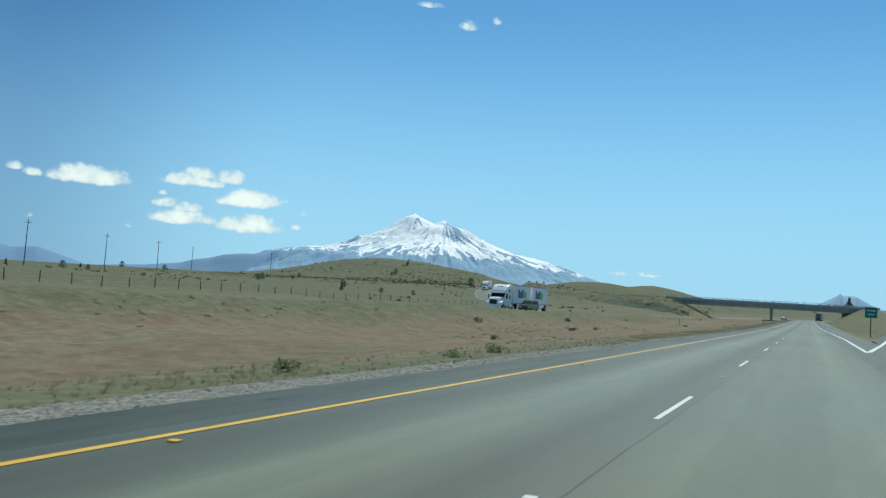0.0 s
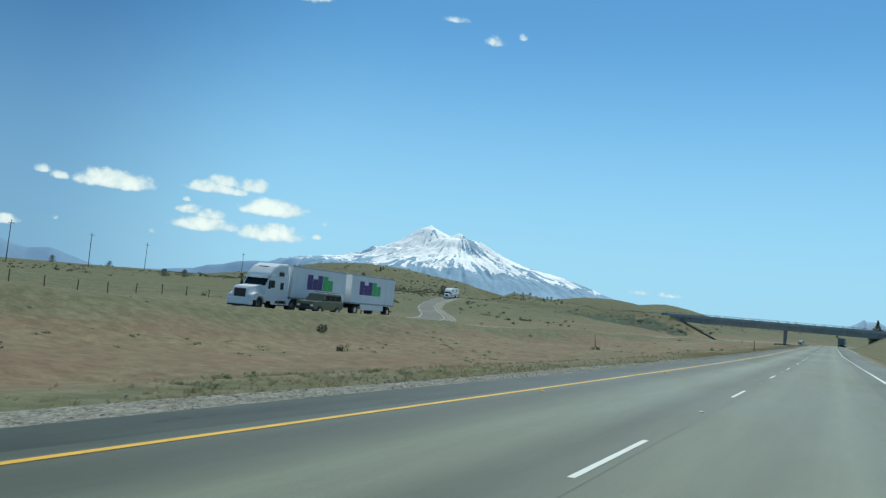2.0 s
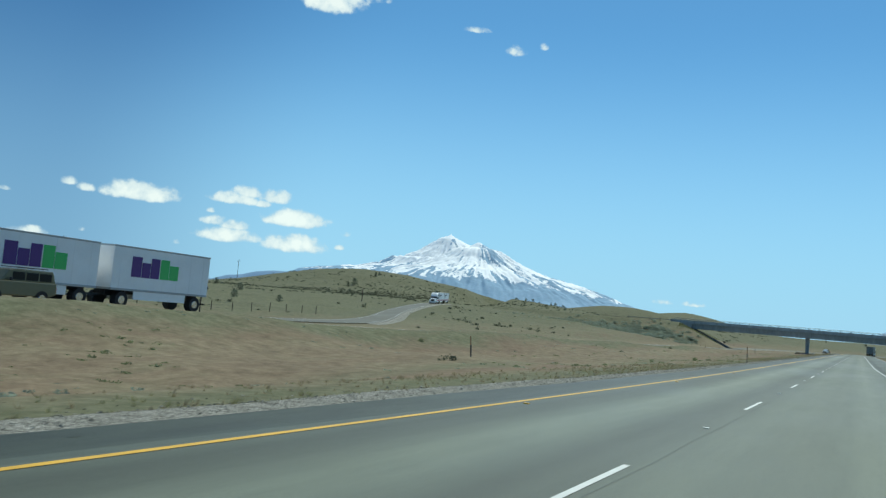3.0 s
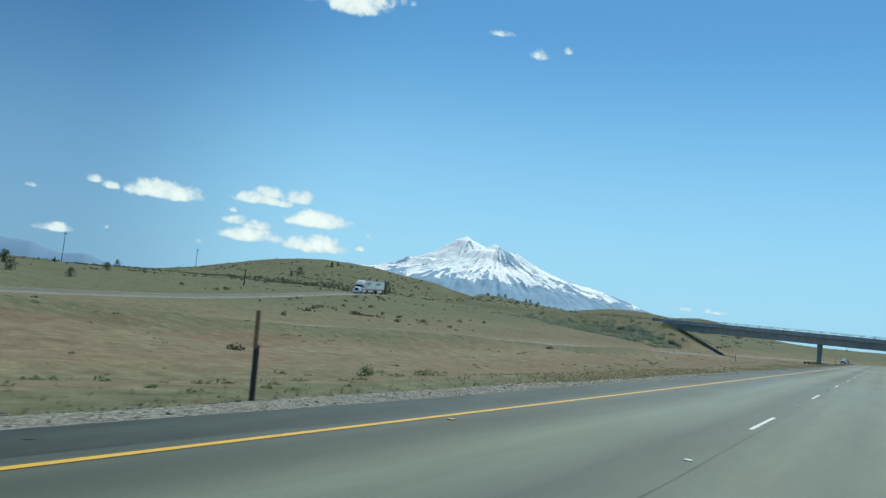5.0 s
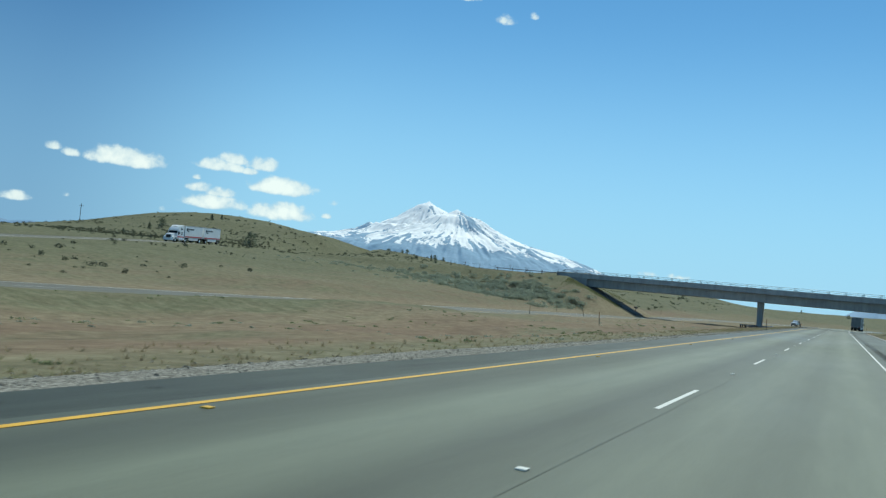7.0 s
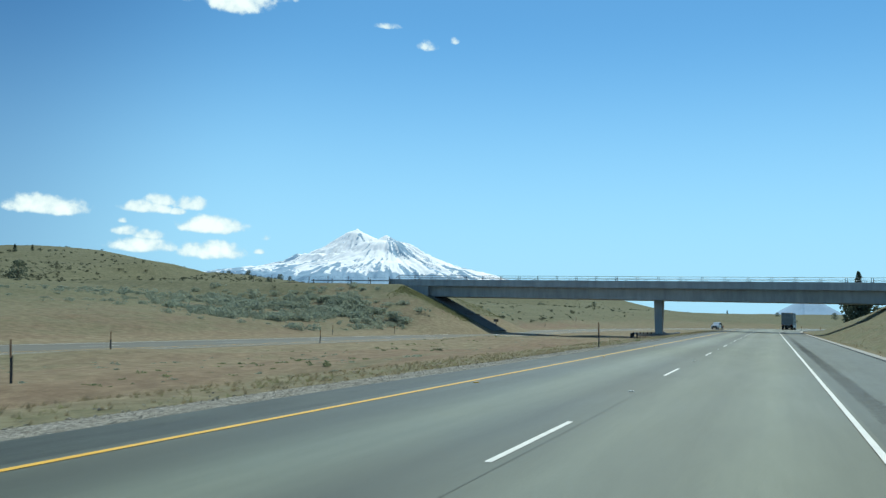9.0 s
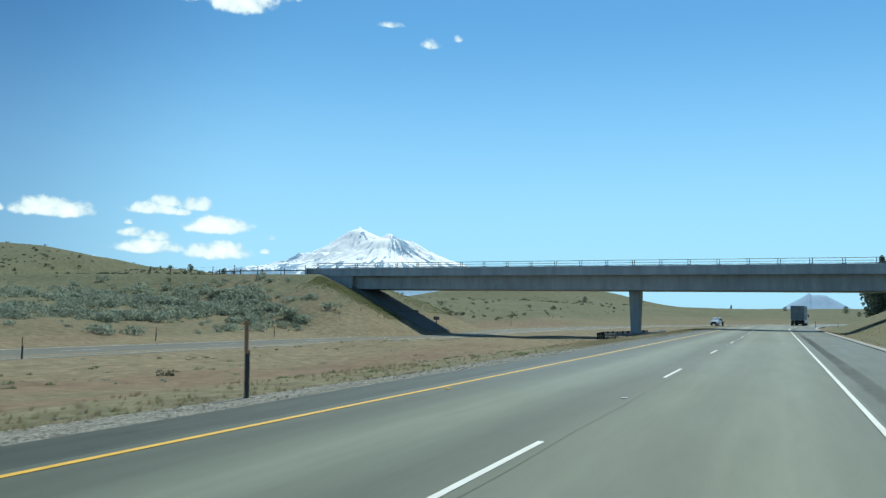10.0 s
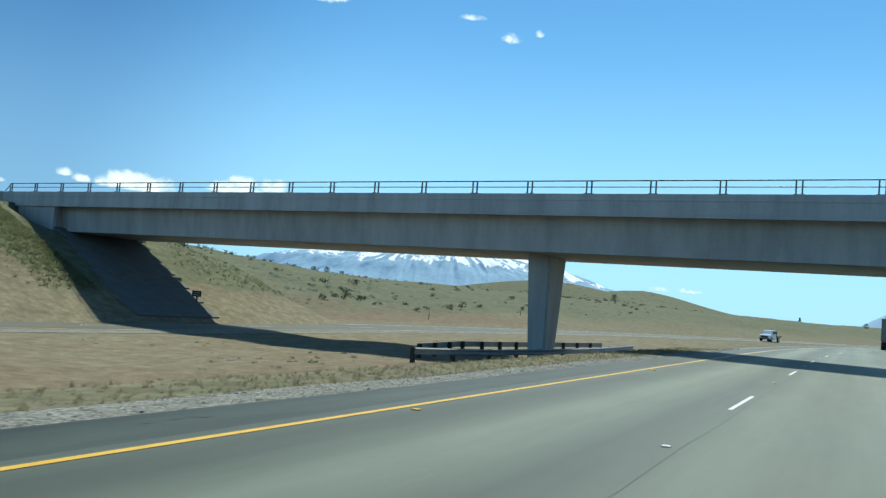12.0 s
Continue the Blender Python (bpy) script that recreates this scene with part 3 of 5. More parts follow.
def volcano():
    """Main summit with a long shoulder on one flank; a second, lower cone stands before the other flank."""
    dist = 4800.0
    top = 26.5
    o, r, d = far_frame(top, dist)

    def table(rows, centre):
        """Rows of azimuth and elevation, turned into metres from the centre and metres of height."""
        return ([abs(dist * math.tan(radians(a - top)) - centre) for a, _ in rows],
                [dist * math.tan(radians(e + 0.06)) for _, e in rows])

    left = table(((26.5, 5.5), (26.62, 5.4), (26.9, 5.3), (27.3, 5.14), (28.1, 4.56), (28.7, 4.17), (29.4, 3.83), (29.8, 3.55), (30.5, 3.6), (30.85, 3.36),
                  (31.3, 3.1), (32.0, 2.9), (33.0, 2.72), (34.0, 2.56), (35.2, 2.42), (36.5, 2.15), (38.5, 1.4), (42.0, 0.2)), 0)
    right = table(((26.5, 5.5), (26.38, 5.41), (26.15, 5.27), (25.7, 5.06), (25.3, 4.92), (24.9, 4.7), (24.0, 4.1), (22.0, 3.2), (19.0, 2.6), (15.0, 1.2), (12.0, 0.2)), 0)
    p2u, p2v = -dist * math.tan(radians(24.62 - top)), -190.0
    near2 = (dist + p2v) / dist
    cone = table(((24.62, 5.14), (24.3, 4.97), (23.9, 4.74), (23.1, 4.58), (22.7, 4.36), (22.1, 3.96), (21.2, 3.55), (20.3, 3.2), (19.0, 2.9),
                  (17.8, 2.57), (16.3, 2.19), (15.0, 1.7), (13.8, 1.35), (12.0, 0.6), (10.5, 0.1)), -p2u)
    cone = (cone[0], [h * near2 for h in cone[1]])
    us = np.arange(-1560, 1561, 6.5)
    vs = np.concatenate([np.arange(-1500, -760, 40.0), np.arange(-760, 100, 8.0), np.array([140, 200, 300])])
    verts, snow = [], []
    for v in vs:
        front = float(sm(-1500, -500, v))
        back = 1 - 0.5 * float(sm(110, 300, v))
        for u in us:
            r1 = math.hypot(u, v * (1.25 if v < 0 else 1.0))
            r2 = math.hypot(u - p2u, (v - p2v) * 1.15)
            t1, t2 = math.atan2(v, u), math.atan2(v - p2v, u - p2u)
            side = 0.5 + 0.5 * math.tanh(u / 40)
            h1 = float(np.interp(r1, *left)) * (1 - side) + float(np.interp(r1, *right)) * side
            h2 = float(np.interp(r2, *cone))
            two = h2 > h1
            hh, rr, tt = (h2, r2, t2 + 7) if two else (h1, r1, t1)
            warp = 0.5 * fbm(u * 0.007, v * 0.007, 7.7, 3)
            rib = 1 - abs(fbm(tt * 5.0 + warp, rr * 0.0012, 1.3, 4)) * 2.6
            rib2 = 1 - abs(fbm(tt * 15 + warp * 2.5, rr * 0.003, 5.1, 3)) * 2.6
            lump = fbm(u * 0.012, v * 0.012, 2.2, 4)
            amp = min(max(rr - 12, 0), 200) * 0.085
            h = hh + amp * (rib - 0.78) + amp * 0.5 * (rib2 - 0.74) + 13 * lump * min(rr / 110, 1)
            h = h * front * back
            edge = float(sm(1560, 1250, abs(u)))
            z = max(h * (0.35 + 0.65 * edge), 0) - 4
            p = o + r * u + d * v
            verts.append((p.x, p.y, z))
            line = float(np.interp(u, (-900, -350, -50, 150, 400, 900), (196, 186, 184, 190, 186, 140))) + 46 * fbm(u * 0.02, v * 0.006, 9.1, 4)
            # long thin gullies down the slopes, broken bands lower down
            streak = 1.0 * fbm(tt * 13 + warp * 3.0, rr * 0.0032, 6.1, 4) + 0.3 * fbm(u * 0.022 + warp, v * 0.012, 8.3, 4)
            low_band = float(sm(300, 200, z))
            bit = fbm(u * 0.03, v * 0.012, 3.1, 4)
            rocky = 0.62 * streak + 0.3 * fbm(tt * 34 + warp * 4, rr * 0.008, 2.9, 3) + 0.16 * (rib2 - 0.6) + low_band * (0.35 * bit + 0.16) - 0.02
            if two:
                # the face that looks this way under the lower summit is mostly bare
                face = math.exp(-((u - p2u - 26 - 0.28 * r2) / (18 + 0.34 * r2)) ** 2) * float(sm(6, 26, r2)) * float(sm(380, 180, r2)) * (v < p2v + 20)
                rocky += 0.36 * face
            else:
                spur = fbm(u * 0.075 + warp, z * 0.02, 4.4, 3)
                rocky += (0.06 + 0.7 * spur) * math.exp(-((u - 14) / 36) ** 2 - ((z - 408) / 30) ** 2) + 0.26 * math.exp(-((u - 10) / 34) ** 2 - ((z - 356) / 11) ** 2)
                rocky += 0.2 * math.exp(-((u + 330) / 60) ** 2) - 0.1 * math.exp(-((u + 150) / 90) ** 2 - ((z - 370) / 70) ** 2)
            s = 0.76 - rocky * 1.35
            s = min(s, 0.5 + (z - line) / 60)
            snow.append(min(max(s, 0), 0.8) if z > 60 else 0)
    nx, ny = len(us), len(vs)
    faces = [(j * nx + i, j * nx + i + 1, (j + 1) * nx + i + 1, (j + 1) * nx + i) for j in range(ny - 1) for i in range(nx - 1)]
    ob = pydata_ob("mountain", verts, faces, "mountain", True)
    at = ob.data.attributes.new("snow", "FLOAT", "POINT")
    at.data.foreach_set("value", np.array(snow, np.float32))
    return tagged(ob, "snow-covered volcano with two summits, bare lower slopes painted haze blue", "mountain", kind="structure")


def far_range(az0, az1, dist, crest, seed, mat, label, rough=0.05):
    """A far range whose crest is given by rows of azimuth and elevation; it falls away to both sides."""
    rows = sorted(crest)
    verts = []
    azs, vs = np.linspace(az1, az0, 300), np.linspace(-420, 260, 26)
    for v in vs:
        for az in azs:
            a = radians(float(az))
            h = dist * math.tan(radians(float(np.interp(az, [c[0] for c in rows], [c[1] for c in rows])) + 0.06))
            h *= 1 + rough * fbm(az * 0.9, v * 0.01, seed, 5)
            h *= float(sm(-420, -20, v)) if v < 0 else 1 - 0.3 * v / 260
            verts.append((VIEW.x - math.sin(a) * (dist + v), VIEW.y + math.cos(a) * (dist + v), h - 3))
    nx, ny = len(azs), len(vs)
    faces = [(j * nx + i, j * nx + i + 1, (j + 1) * nx + i + 1, (j + 1) * nx + i) for j in range(ny - 1) for i in range(nx - 1)]
    return tagged(pydata_ob("mountain", verts, faces, mat, True), label, "mountain", kind="structure")


volcano()
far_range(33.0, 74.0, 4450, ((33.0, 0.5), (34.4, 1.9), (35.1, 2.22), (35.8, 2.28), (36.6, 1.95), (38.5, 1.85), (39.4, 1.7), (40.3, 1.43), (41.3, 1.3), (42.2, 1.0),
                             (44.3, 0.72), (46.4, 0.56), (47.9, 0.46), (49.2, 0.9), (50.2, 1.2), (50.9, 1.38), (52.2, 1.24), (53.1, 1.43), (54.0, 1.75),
                             (55.5, 1.8), (58.0, 1.7), (62.0, 1.5), (66.0, 1.7), (74.0, 1.2)), 4.4, "farridge", "low wooded mountain range, distance haze painted in blue")
far_range(-6.5, 2.2, 4650, ((-6.5, 0.0), (-4.9, 0.15), (-2.66, 1.41), (-2.3, 1.45), (-1.9, 1.42), (-1.75, 1.56), (-1.55, 1.4), (0.3, 0.3), (2.2, 0.0)), 8.8, "butte", "steep dark butte, distance haze painted in blue", 0.03)

# ---- roads ----


def strip(name, ys, left, right, height, mat, parent=None, label="", lift=0.0, skirt=0.0, cols=1):
    """A band of road surface between two lines, following the height."""
    verts, faces = [], []
    for y in ys:
        a, b = float(left(y)), float(right(y))
        for k in range(cols + 1):
            x = a + (b - a) * k / cols
            verts.append((x, float(y), float(height(x, y)) + lift))
        if skirt:
            verts.append((a - 0.02, float(y), float(height(a, y)) + lift - skirt))
            verts.append((b + 0.02, float(y), float(height(b, y)) + lift - skirt))
    n = cols + 1 + (2 if skirt else 0)
    for j in range(len(ys) - 1):
        for k in range(cols):
            faces.append((j * n + k, j * n + k + 1, (j + 1) * n + k + 1, (j + 1) * n + k))
        if skirt:
            faces.append((j * n + n - 2, j * n, (j + 1) * n, (j + 1) * n + n - 2))
            faces.append((j * n + cols, j * n + n - 1, (j + 1) * n + n - 1, (j + 1) * n + cols))
    ob = pydata_ob(name, verts, faces, mat)
    if parent:
        ob.parent = parent
    if label:
        ob["label"] = label
    return ob


YN = np.concatenate([np.arange(-60, 700, 4.0), np.arange(700, 1500, 20.0)])
flat = lambda x, y: float(crown(y))
zs_ = lambda x, y: south_z(y)
YELLOW_X, WHITE_X, SH_L, SH_R = -3.51, 3.72, -4.84, 6.9

road = tagged(new("road"), "two-lane grey asphalt carriageway with worn wheel tracks", "road", kind="structure")
strip("lane_surface", YN, lambda y: YELLOW_X - 0.12 + bend_n(y), lambda y: WHITE_X + 0.12 + bend_n(y), flat, "asphalt", road, "", 0.0, 0.0, 8)
strip("shoulder", YN, lambda y: YELLOW_X - 0.3 + 0.08 * np.sin(y * 0.21) + bend_n(y), lambda y: YELLOW_X - 0.12 + bend_n(y), flat, "shouldermid", road, "worn asphalt beside the edge line", 0)
strip("shoulder", YN, lambda y: SH_L + 0.04 * np.sin(y * 0.37) + bend_n(y), lambda y: YELLOW_X - 0.3 + 0.08 * np.sin(y * 0.21) + bend_n(y), flat, "shoulder", road, "dark narrow asphalt shoulder", 0, 0.25)
strip("shoulder", YN, lambda y: WHITE_X + 0.12 + bend_n(y), lambda y: SH_R + bend_n(y), flat, "shouldermid", road, "wide dark asphalt shoulder", 0, 0.25)
strip("edge_line", YN, lambda y: YELLOW_X - 0.05 + bend_n(y), lambda y: YELLOW_X + 0.05 + bend_n(y), flat, "yellow", road, "solid yellow edge line", 0.005)
white_x = lambda y: float(np.interp(y, [38, 75, 110, 180], [4.63, 4.88, 4.6, WHITE_X])) + float(bend_n(y))
white_w = lambda y: float(np.interp(y, [38, 95, 125], [0.11, 0.1, 0.045]))
strip("edge_line", np.concatenate([[38.0], YN[YN > 39]]), lambda y: white_x(y) - white_w(y), lambda y: white_x(y) + white_w(y), flat, "white", road, "solid white edge line", 0.014)

PER, DASH = 14.63, 3.66
for k in range(-3, 45):
    y0 = k * PER
    strip("lane_dash", np.linspace(y0, y0 + DASH, 4), lambda y: bend_n(y) - 0.04, lambda y: bend_n(y) + 0.04, flat, "white", road, "", 0.005)
    for yy in (y0 + DASH + 5.48,):
        b, c = float(bend_n(yy)), float(crown(yy))
        part("road_marker", box(b + YELLOW_X + 0.2, b + YELLOW_X + 0.3, yy - 0.05, yy + 0.05, c, c + 0.018, 0.008), "yellow", road)
        part("road_marker", box(b - 0.05, b + 0.05, yy - 0.05, yy + 0.05, c, c + 0.018, 0.008), "white", road)

south_road = tagged(new("road"), "pale far carriageway across the median", "road", kind="structure")
strip("lane_surface", YN, lambda y: -42.8 + bend_s(y), lambda y: -35.0 + bend_s(y), zs_, "oldroad", south_road, "", 0.0, 0.4, 4)
strip("edge_line", YN, lambda y: -35.7 + bend_s(y), lambda y: -35.55 + bend_s(y), zs_, "yellow", south_road, "yellow edge line", 0.006)
verge_z = lambda x, y: max(float(south_z(y)) - 0.09 * max(x - float(bend_s(y)) + 35.0, 0), float(ground_z(x, y)) + 0.015)
strip("verge", np.arange(-60, 700, 2.0), lambda y: -35.06 + bend_s(y), lambda y: -33.7 + 0.12 * math.sin(y * 0.7) + 0.1 * math.sin(y * 0.23) + bend_s(y), verge_z, "gravel", south_road, "pale gravel verge", 0.004, 0.3, 3)
strip("edge_line", YN, lambda y: -42.35 + bend_s(y), lambda y: -42.2 + bend_s(y), zs_, "white", south_road, "white edge line", 0.006)
for k in range(-3, 42):
    y0 = k * PER + 5
    strip("lane_dash", np.linspace(y0, y0 + DASH, 3), lambda y: bend_s(y) - 38.8, lambda y: bend_s(y) - 38.68, zs_, "white", south_road, "", 0.006)



def grooves(ya, yb, x0, x1, step, length, chance, label, seed):
    """Short dark grooves milled across a shoulder, in one mesh."""
    r = np.random.default_rng(seed)
    verts, faces = [], []
    for y in np.arange(ya, yb, step):
        if r.random() > chance:
            continue
        a, b = x0 + r.uniform(-0.04, 0.04), x1 + r.uniform(-0.04, 0.04)
        y0, y1 = y + r.uniform(-0.03, 0.03), y + length * r.uniform(0.8, 1.2)
        k = len(verts)
        c = float(bend_n(y))
        ring = ((a, y0), ((a + b) / 2, y0 - 0.02), (b, y0), (b + 0.02, (y0 + y1) / 2), (b, y1), ((a + b) / 2, y1 + 0.02), (a, y1), (a - 0.02, (y0 + y1) / 2))
        verts += [(px + c, py, float(crown(py)) + 0.004) for px, py in ring]
        faces.append(tuple(range(k, k + 8)))
    ob = pydata_ob("rumble_strip", verts, faces, "shoulder")
    ob.parent = road
    ob["label"], ob["kind"] = label, "stuff"


grooves(-14, 430, -4.46, -4.39, 0.4, 0.16, 0.22, "small dark chips along the narrow shoulder", 41)
for ya, yb in ((-12, 40), (44, 118), (121, 205), (210, 262), (270, 420)):
    strip("seam", np.arange(ya, yb, 3.0), lambda y: 0.16 + 0.02 * math.sin(y * 0.9) + bend_n(y), lambda y: 0.176 + 0.02 * math.sin(y * 0.9 + 0.3) + bend_n(y), flat, "shouldermid", road, "thin dark paving seam", 0.003)
grooves(150, 430, 4.12, 4.5, 0.3, 0.13, 0.95, "dark rumble grooves on the wide shoulder", 42)

YR = np.arange(140, 377, 4.0)
on_ramp = tagged(new("road"), "pale on-ramp climbing the hillside", "road", kind="structure")
rz_ = lambda x, y: max(float(ramp_pos(y)[1] + crown(y)), float(ground_z(x, y)) + 0.03)
strip("lane_surface", YR, lambda y: ramp_pos(y)[0] - 3.0, lambda y: min(ramp_pos(y)[0] + 3.0, -43.2), rz_, "oldroad", on_ramp, "", 0.01, 0.0, 4)
ramp_verge_z = lambda x, y: max(float(ramp_pos(y)[1] + crown(y)) + 0.006 - 0.05 * max(x - float(ramp_pos(y)[0]) - 3.0, 0), float(ground_z(x, y)) + 0.015)
strip("verge", np.arange(176, 377, 4.0), lambda y: ramp_pos(y)[0] + 2.96, lambda y: ramp_pos(y)[0] + 4.9 + 0.15 * math.sin(y * 0.5), ramp_verge_z, "gravel", on_ramp, "pale gravel verge", 0.0, 0.3, 3)
strip("edge_line", YR, lambda y: ramp_pos(y)[0] - 2.5, lambda y: ramp_pos(y)[0] - 2.42, rz_, "white", on_ramp, "white edge line", 0.017)
strip("edge_line", YR, lambda y: ramp_pos(y)[0] + 2.42, lambda y: ramp_pos(y)[0] + 2.5, rz_, "white", on_ramp, "white edge line", 0.017)

YE = np.arange(20, 401, 4.0)
exit_road = tagged(new("road"), "exit ramp leaving to the crossing road", "road", kind="structure")
ez_ = lambda x, y: exit_pos(y)[1] + float(crown(y))
strip("lane_surface", YE, lambda y: max(exit_pos(y)[0] - 3.6, SH_R if y > 60 else WHITE_X + 0.12), lambda y: exit_pos(y)[0] + 3.8, ez_, "shoulder", exit_road, "", -0.012, 0.3, 3)
gore_x = lambda y: float(np.interp(y, [38.5, 61, 122], [4.75, 6.95, 13.2]))
strip("gore_line", np.arange(38.5, 110, 3.0), lambda y: gore_x(y) - 0.13, lambda y: gore_x(y) + 0.13, lambda x, y: max(ez_(x, y), flat(x, y)), "white", exit_road, "broad white gore line", 0.02)
for k in range(9):
    yy = 41.0 + k * 4.2
    xx, zz = gore_x(yy) + 0.32, max(ez_(0, yy), flat(0, yy))
    part("road_marker", box(xx - 0.06, xx + 0.06, yy - 0.06, yy + 0.06, zz, zz + 0.025, 0.008), "white", exit_road, "white raised marker")

crossing = tagged(new("road"), "road on the fill that crosses by the bridge", "road", kind="structure")
for x0, x1 in ((-134, -62.2), (29.2, 160)):
    xs = np.arange(x0, x1 + 0.1, 6.0)
    verts, faces = [], []
    for x in xs:
        zc = max(6.75 + 0.004 * min(max(-60 - x, 0), 200), 6.75)
        for off in (-4.2, 4.2):
            yy = float(bridge_y(x)) + off
            verts.append((float(x), yy, max(zc, float(ground_z(x, yy)) + 0.05)))
    for j in range(len(xs) - 1):
        faces.append((2 * j, 2 * j + 2, 2 * j + 3, 2 * j + 1))
    ob = pydata_ob("lane_surface", verts, faces, "oldroad")
    ob.parent = crossing

# ---- bridge ----
bridge = tagged(new("bridge"), "grey concrete overpass on one tapered pier, with steel rails", "bridge")
BX0, BX1 = -62.0, 29.0
HALF = 4.9
SKEW = Matrix(((1, 0, 0, 0), (-0.085, 1, 0, 412.0 - 0.085 * 15), (0, 0, 1, 0), (0, 0, 0, 1)))


def skewed(bm):
    bm.transform(SKEW)
    return bm


part("deck", skewed(box(BX0, BX1, -HALF, HALF, 6.62, 6.86)), "concrete", bridge)
for s in (-1, 1):
    part("parapet", skewed(box(BX0, BX1, s * HALF - 0.14, s * HALF + 0.14, 6.58, 7.62, 0.02)), "concrete", bridge)
for s in (-1, 1):
    part("ledge", skewed(box(BX0, BX1, s * (HALF + 0.05) - 0.15, s * (HALF + 0.05) + 0.15, 6.44, 6.575, 0.015)), "concrete", bridge)
    part("coping", skewed(box(BX0, BX1, s * HALF - 0.17, s * HALF + 0.17, 7.25, 7.34, 0.012)), "concrete", bridge)
part("girder", skewed(prism([(-3.7, 4.62), (3.7, 4.62), (4.0, 6.62), (-4.0, 6.62)], -55.4, 22.6)), "concrete", bridge)
pier = bmesh.new()
bmesh.ops.create_cube(pier, size=1)
for v in pier.verts:
    top = v.co.z > 0
    v.co = Vector((-14.55 + v.co.x * (1.35 if top else 1.0), 412.0 + v.co.y * (3.0 if top else 1.6), 4.62 if top else -1.9))
bmesh.ops.bevel(pier, geom=list(pier.edges), offset=0.08, segments=2, affect="EDGES")
part("pier", pier, "concrete", bridge)
for x0, x1 in ((-62.0, -55.4), (22.6, 29.0)):
    part("abutment", skewed(box(x0, x1, -HALF + 0.3, HALF - 0.3, 1.5, 6.62)), "concrete", bridge)
for s in (-1, 1):
    for x0, x1 in ((-61.9, -55.0), (22.2, 28.9)):
        part("wing_wall", skewed(box(x0, x1, s * (HALF - 0.16) - 0.15, s * (HALF - 0.16) + 0.15, 3.4, 6.56, 0.02)), "concrete", bridge)
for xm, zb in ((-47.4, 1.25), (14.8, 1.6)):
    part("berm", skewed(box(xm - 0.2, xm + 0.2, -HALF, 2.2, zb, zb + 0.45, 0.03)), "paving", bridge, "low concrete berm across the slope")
for s in (-1, 1):
    yy = s * HALF
    for z, r in ((7.98, 0.026), (8.3, 0.034)):
        part("rail", skewed(tube((BX0 + 1, yy, z), (BX1 - 1, yy, z), r)), "railsteel", bridge)
    for k in range(27):
        x = -61.0 + k * 3.35
        post = bmesh.new()
        add_box(post, x - 0.17, x - 0.1, yy - 0.04, yy + 0.04, 7.64, 8.3)
        add_box(post, x + 0.1, x + 0.17, yy - 0.04, yy + 0.04, 7.64, 8.3)
        add_box(post, x - 0.26, x + 0.26, yy - 0.1, yy + 0.1, 7.6, 7.645)
        part("rail_post", skewed(post), "railsteel", bridge, "twin steel rail post on a base plate")
    for x in (BX0 + 1, BX1 - 1):
        e = 1 if x > 0 else -1
        part("rail_end", skewed(tube((x, yy, 8.3), (x + e * 0.8, yy, 7.7), 0.04)), "railsteel", bridge)
    for x in (BX0 - 0.5, BX1 + 0.5):
        part("end_block", skewed(box(x - 0.5, x + 0.5, yy - 0.25, yy + 0.25, 5.6, 7.65, 0.04)), "concrete", bridge)

# slabs on the slope under the bridge, dark and stepped along its cast shadow
paving = tagged(new("slope_paving"), "concrete slabs on the slope, toned dark and laid along the bridge's shadow", "paving", kind="structure")
slab_data = None
TILT = math.atan(0.44)
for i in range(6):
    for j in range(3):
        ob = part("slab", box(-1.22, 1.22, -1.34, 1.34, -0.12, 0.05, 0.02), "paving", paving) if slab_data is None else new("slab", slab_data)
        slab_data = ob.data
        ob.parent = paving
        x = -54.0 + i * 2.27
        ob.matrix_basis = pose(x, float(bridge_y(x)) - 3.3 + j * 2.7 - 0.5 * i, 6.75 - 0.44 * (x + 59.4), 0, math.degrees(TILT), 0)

# ---- road furniture ----


def local(bm, m):
    bm.transform(m)
    return bm


GX, GY = np.array(GRID[0]), np.array(GRID[1])


def gz(x, y):
    """Height of the ground sheet itself."""
    xs, ys, Z = GRID
    i = min(max(int(np.searchsorted(GX, float(x))), 1), len(xs) - 1)
    j = min(max(int(np.searchsorted(GY, float(y))), 1), len(ys) - 1)
    a = (float(x) - xs[i - 1]) / (xs[i] - xs[i - 1])
    b = (float(y) - ys[j - 1]) / (ys[j] - ys[j - 1])
    return (Z[j - 1][i - 1] * (1 - a) + Z[j - 1][i] * a) * (1 - b) + (Z[j][i - 1] * (1 - a) + Z[j][i] * a) * b


# kerb of pale concrete along the wide shoulder
strip("kerb", np.arange(230, 470, 4.0), lambda y: SH_R - 0.05 + bend_n(y), lambda y: SH_R + 0.35 + bend_n(y), flat, "kerb", road, "pale concrete dike", 0.07, 0.2)


# gravel verge
strip("gravel_verge", YN, lambda y: -5.8 + 0.1 * math.sin(y * 0.3) + 0.08 * math.sin(y * 0.83) + bend_n(y), lambda y: SH_L + 0.02 + bend_n(y), lambda x, y: -0.02 - 0.024 * (SH_L + float(bend_n(y)) - x) + float(crown(y)), "gravel", road, "pale loose gravel verge", 0.0, 0.2, 3)


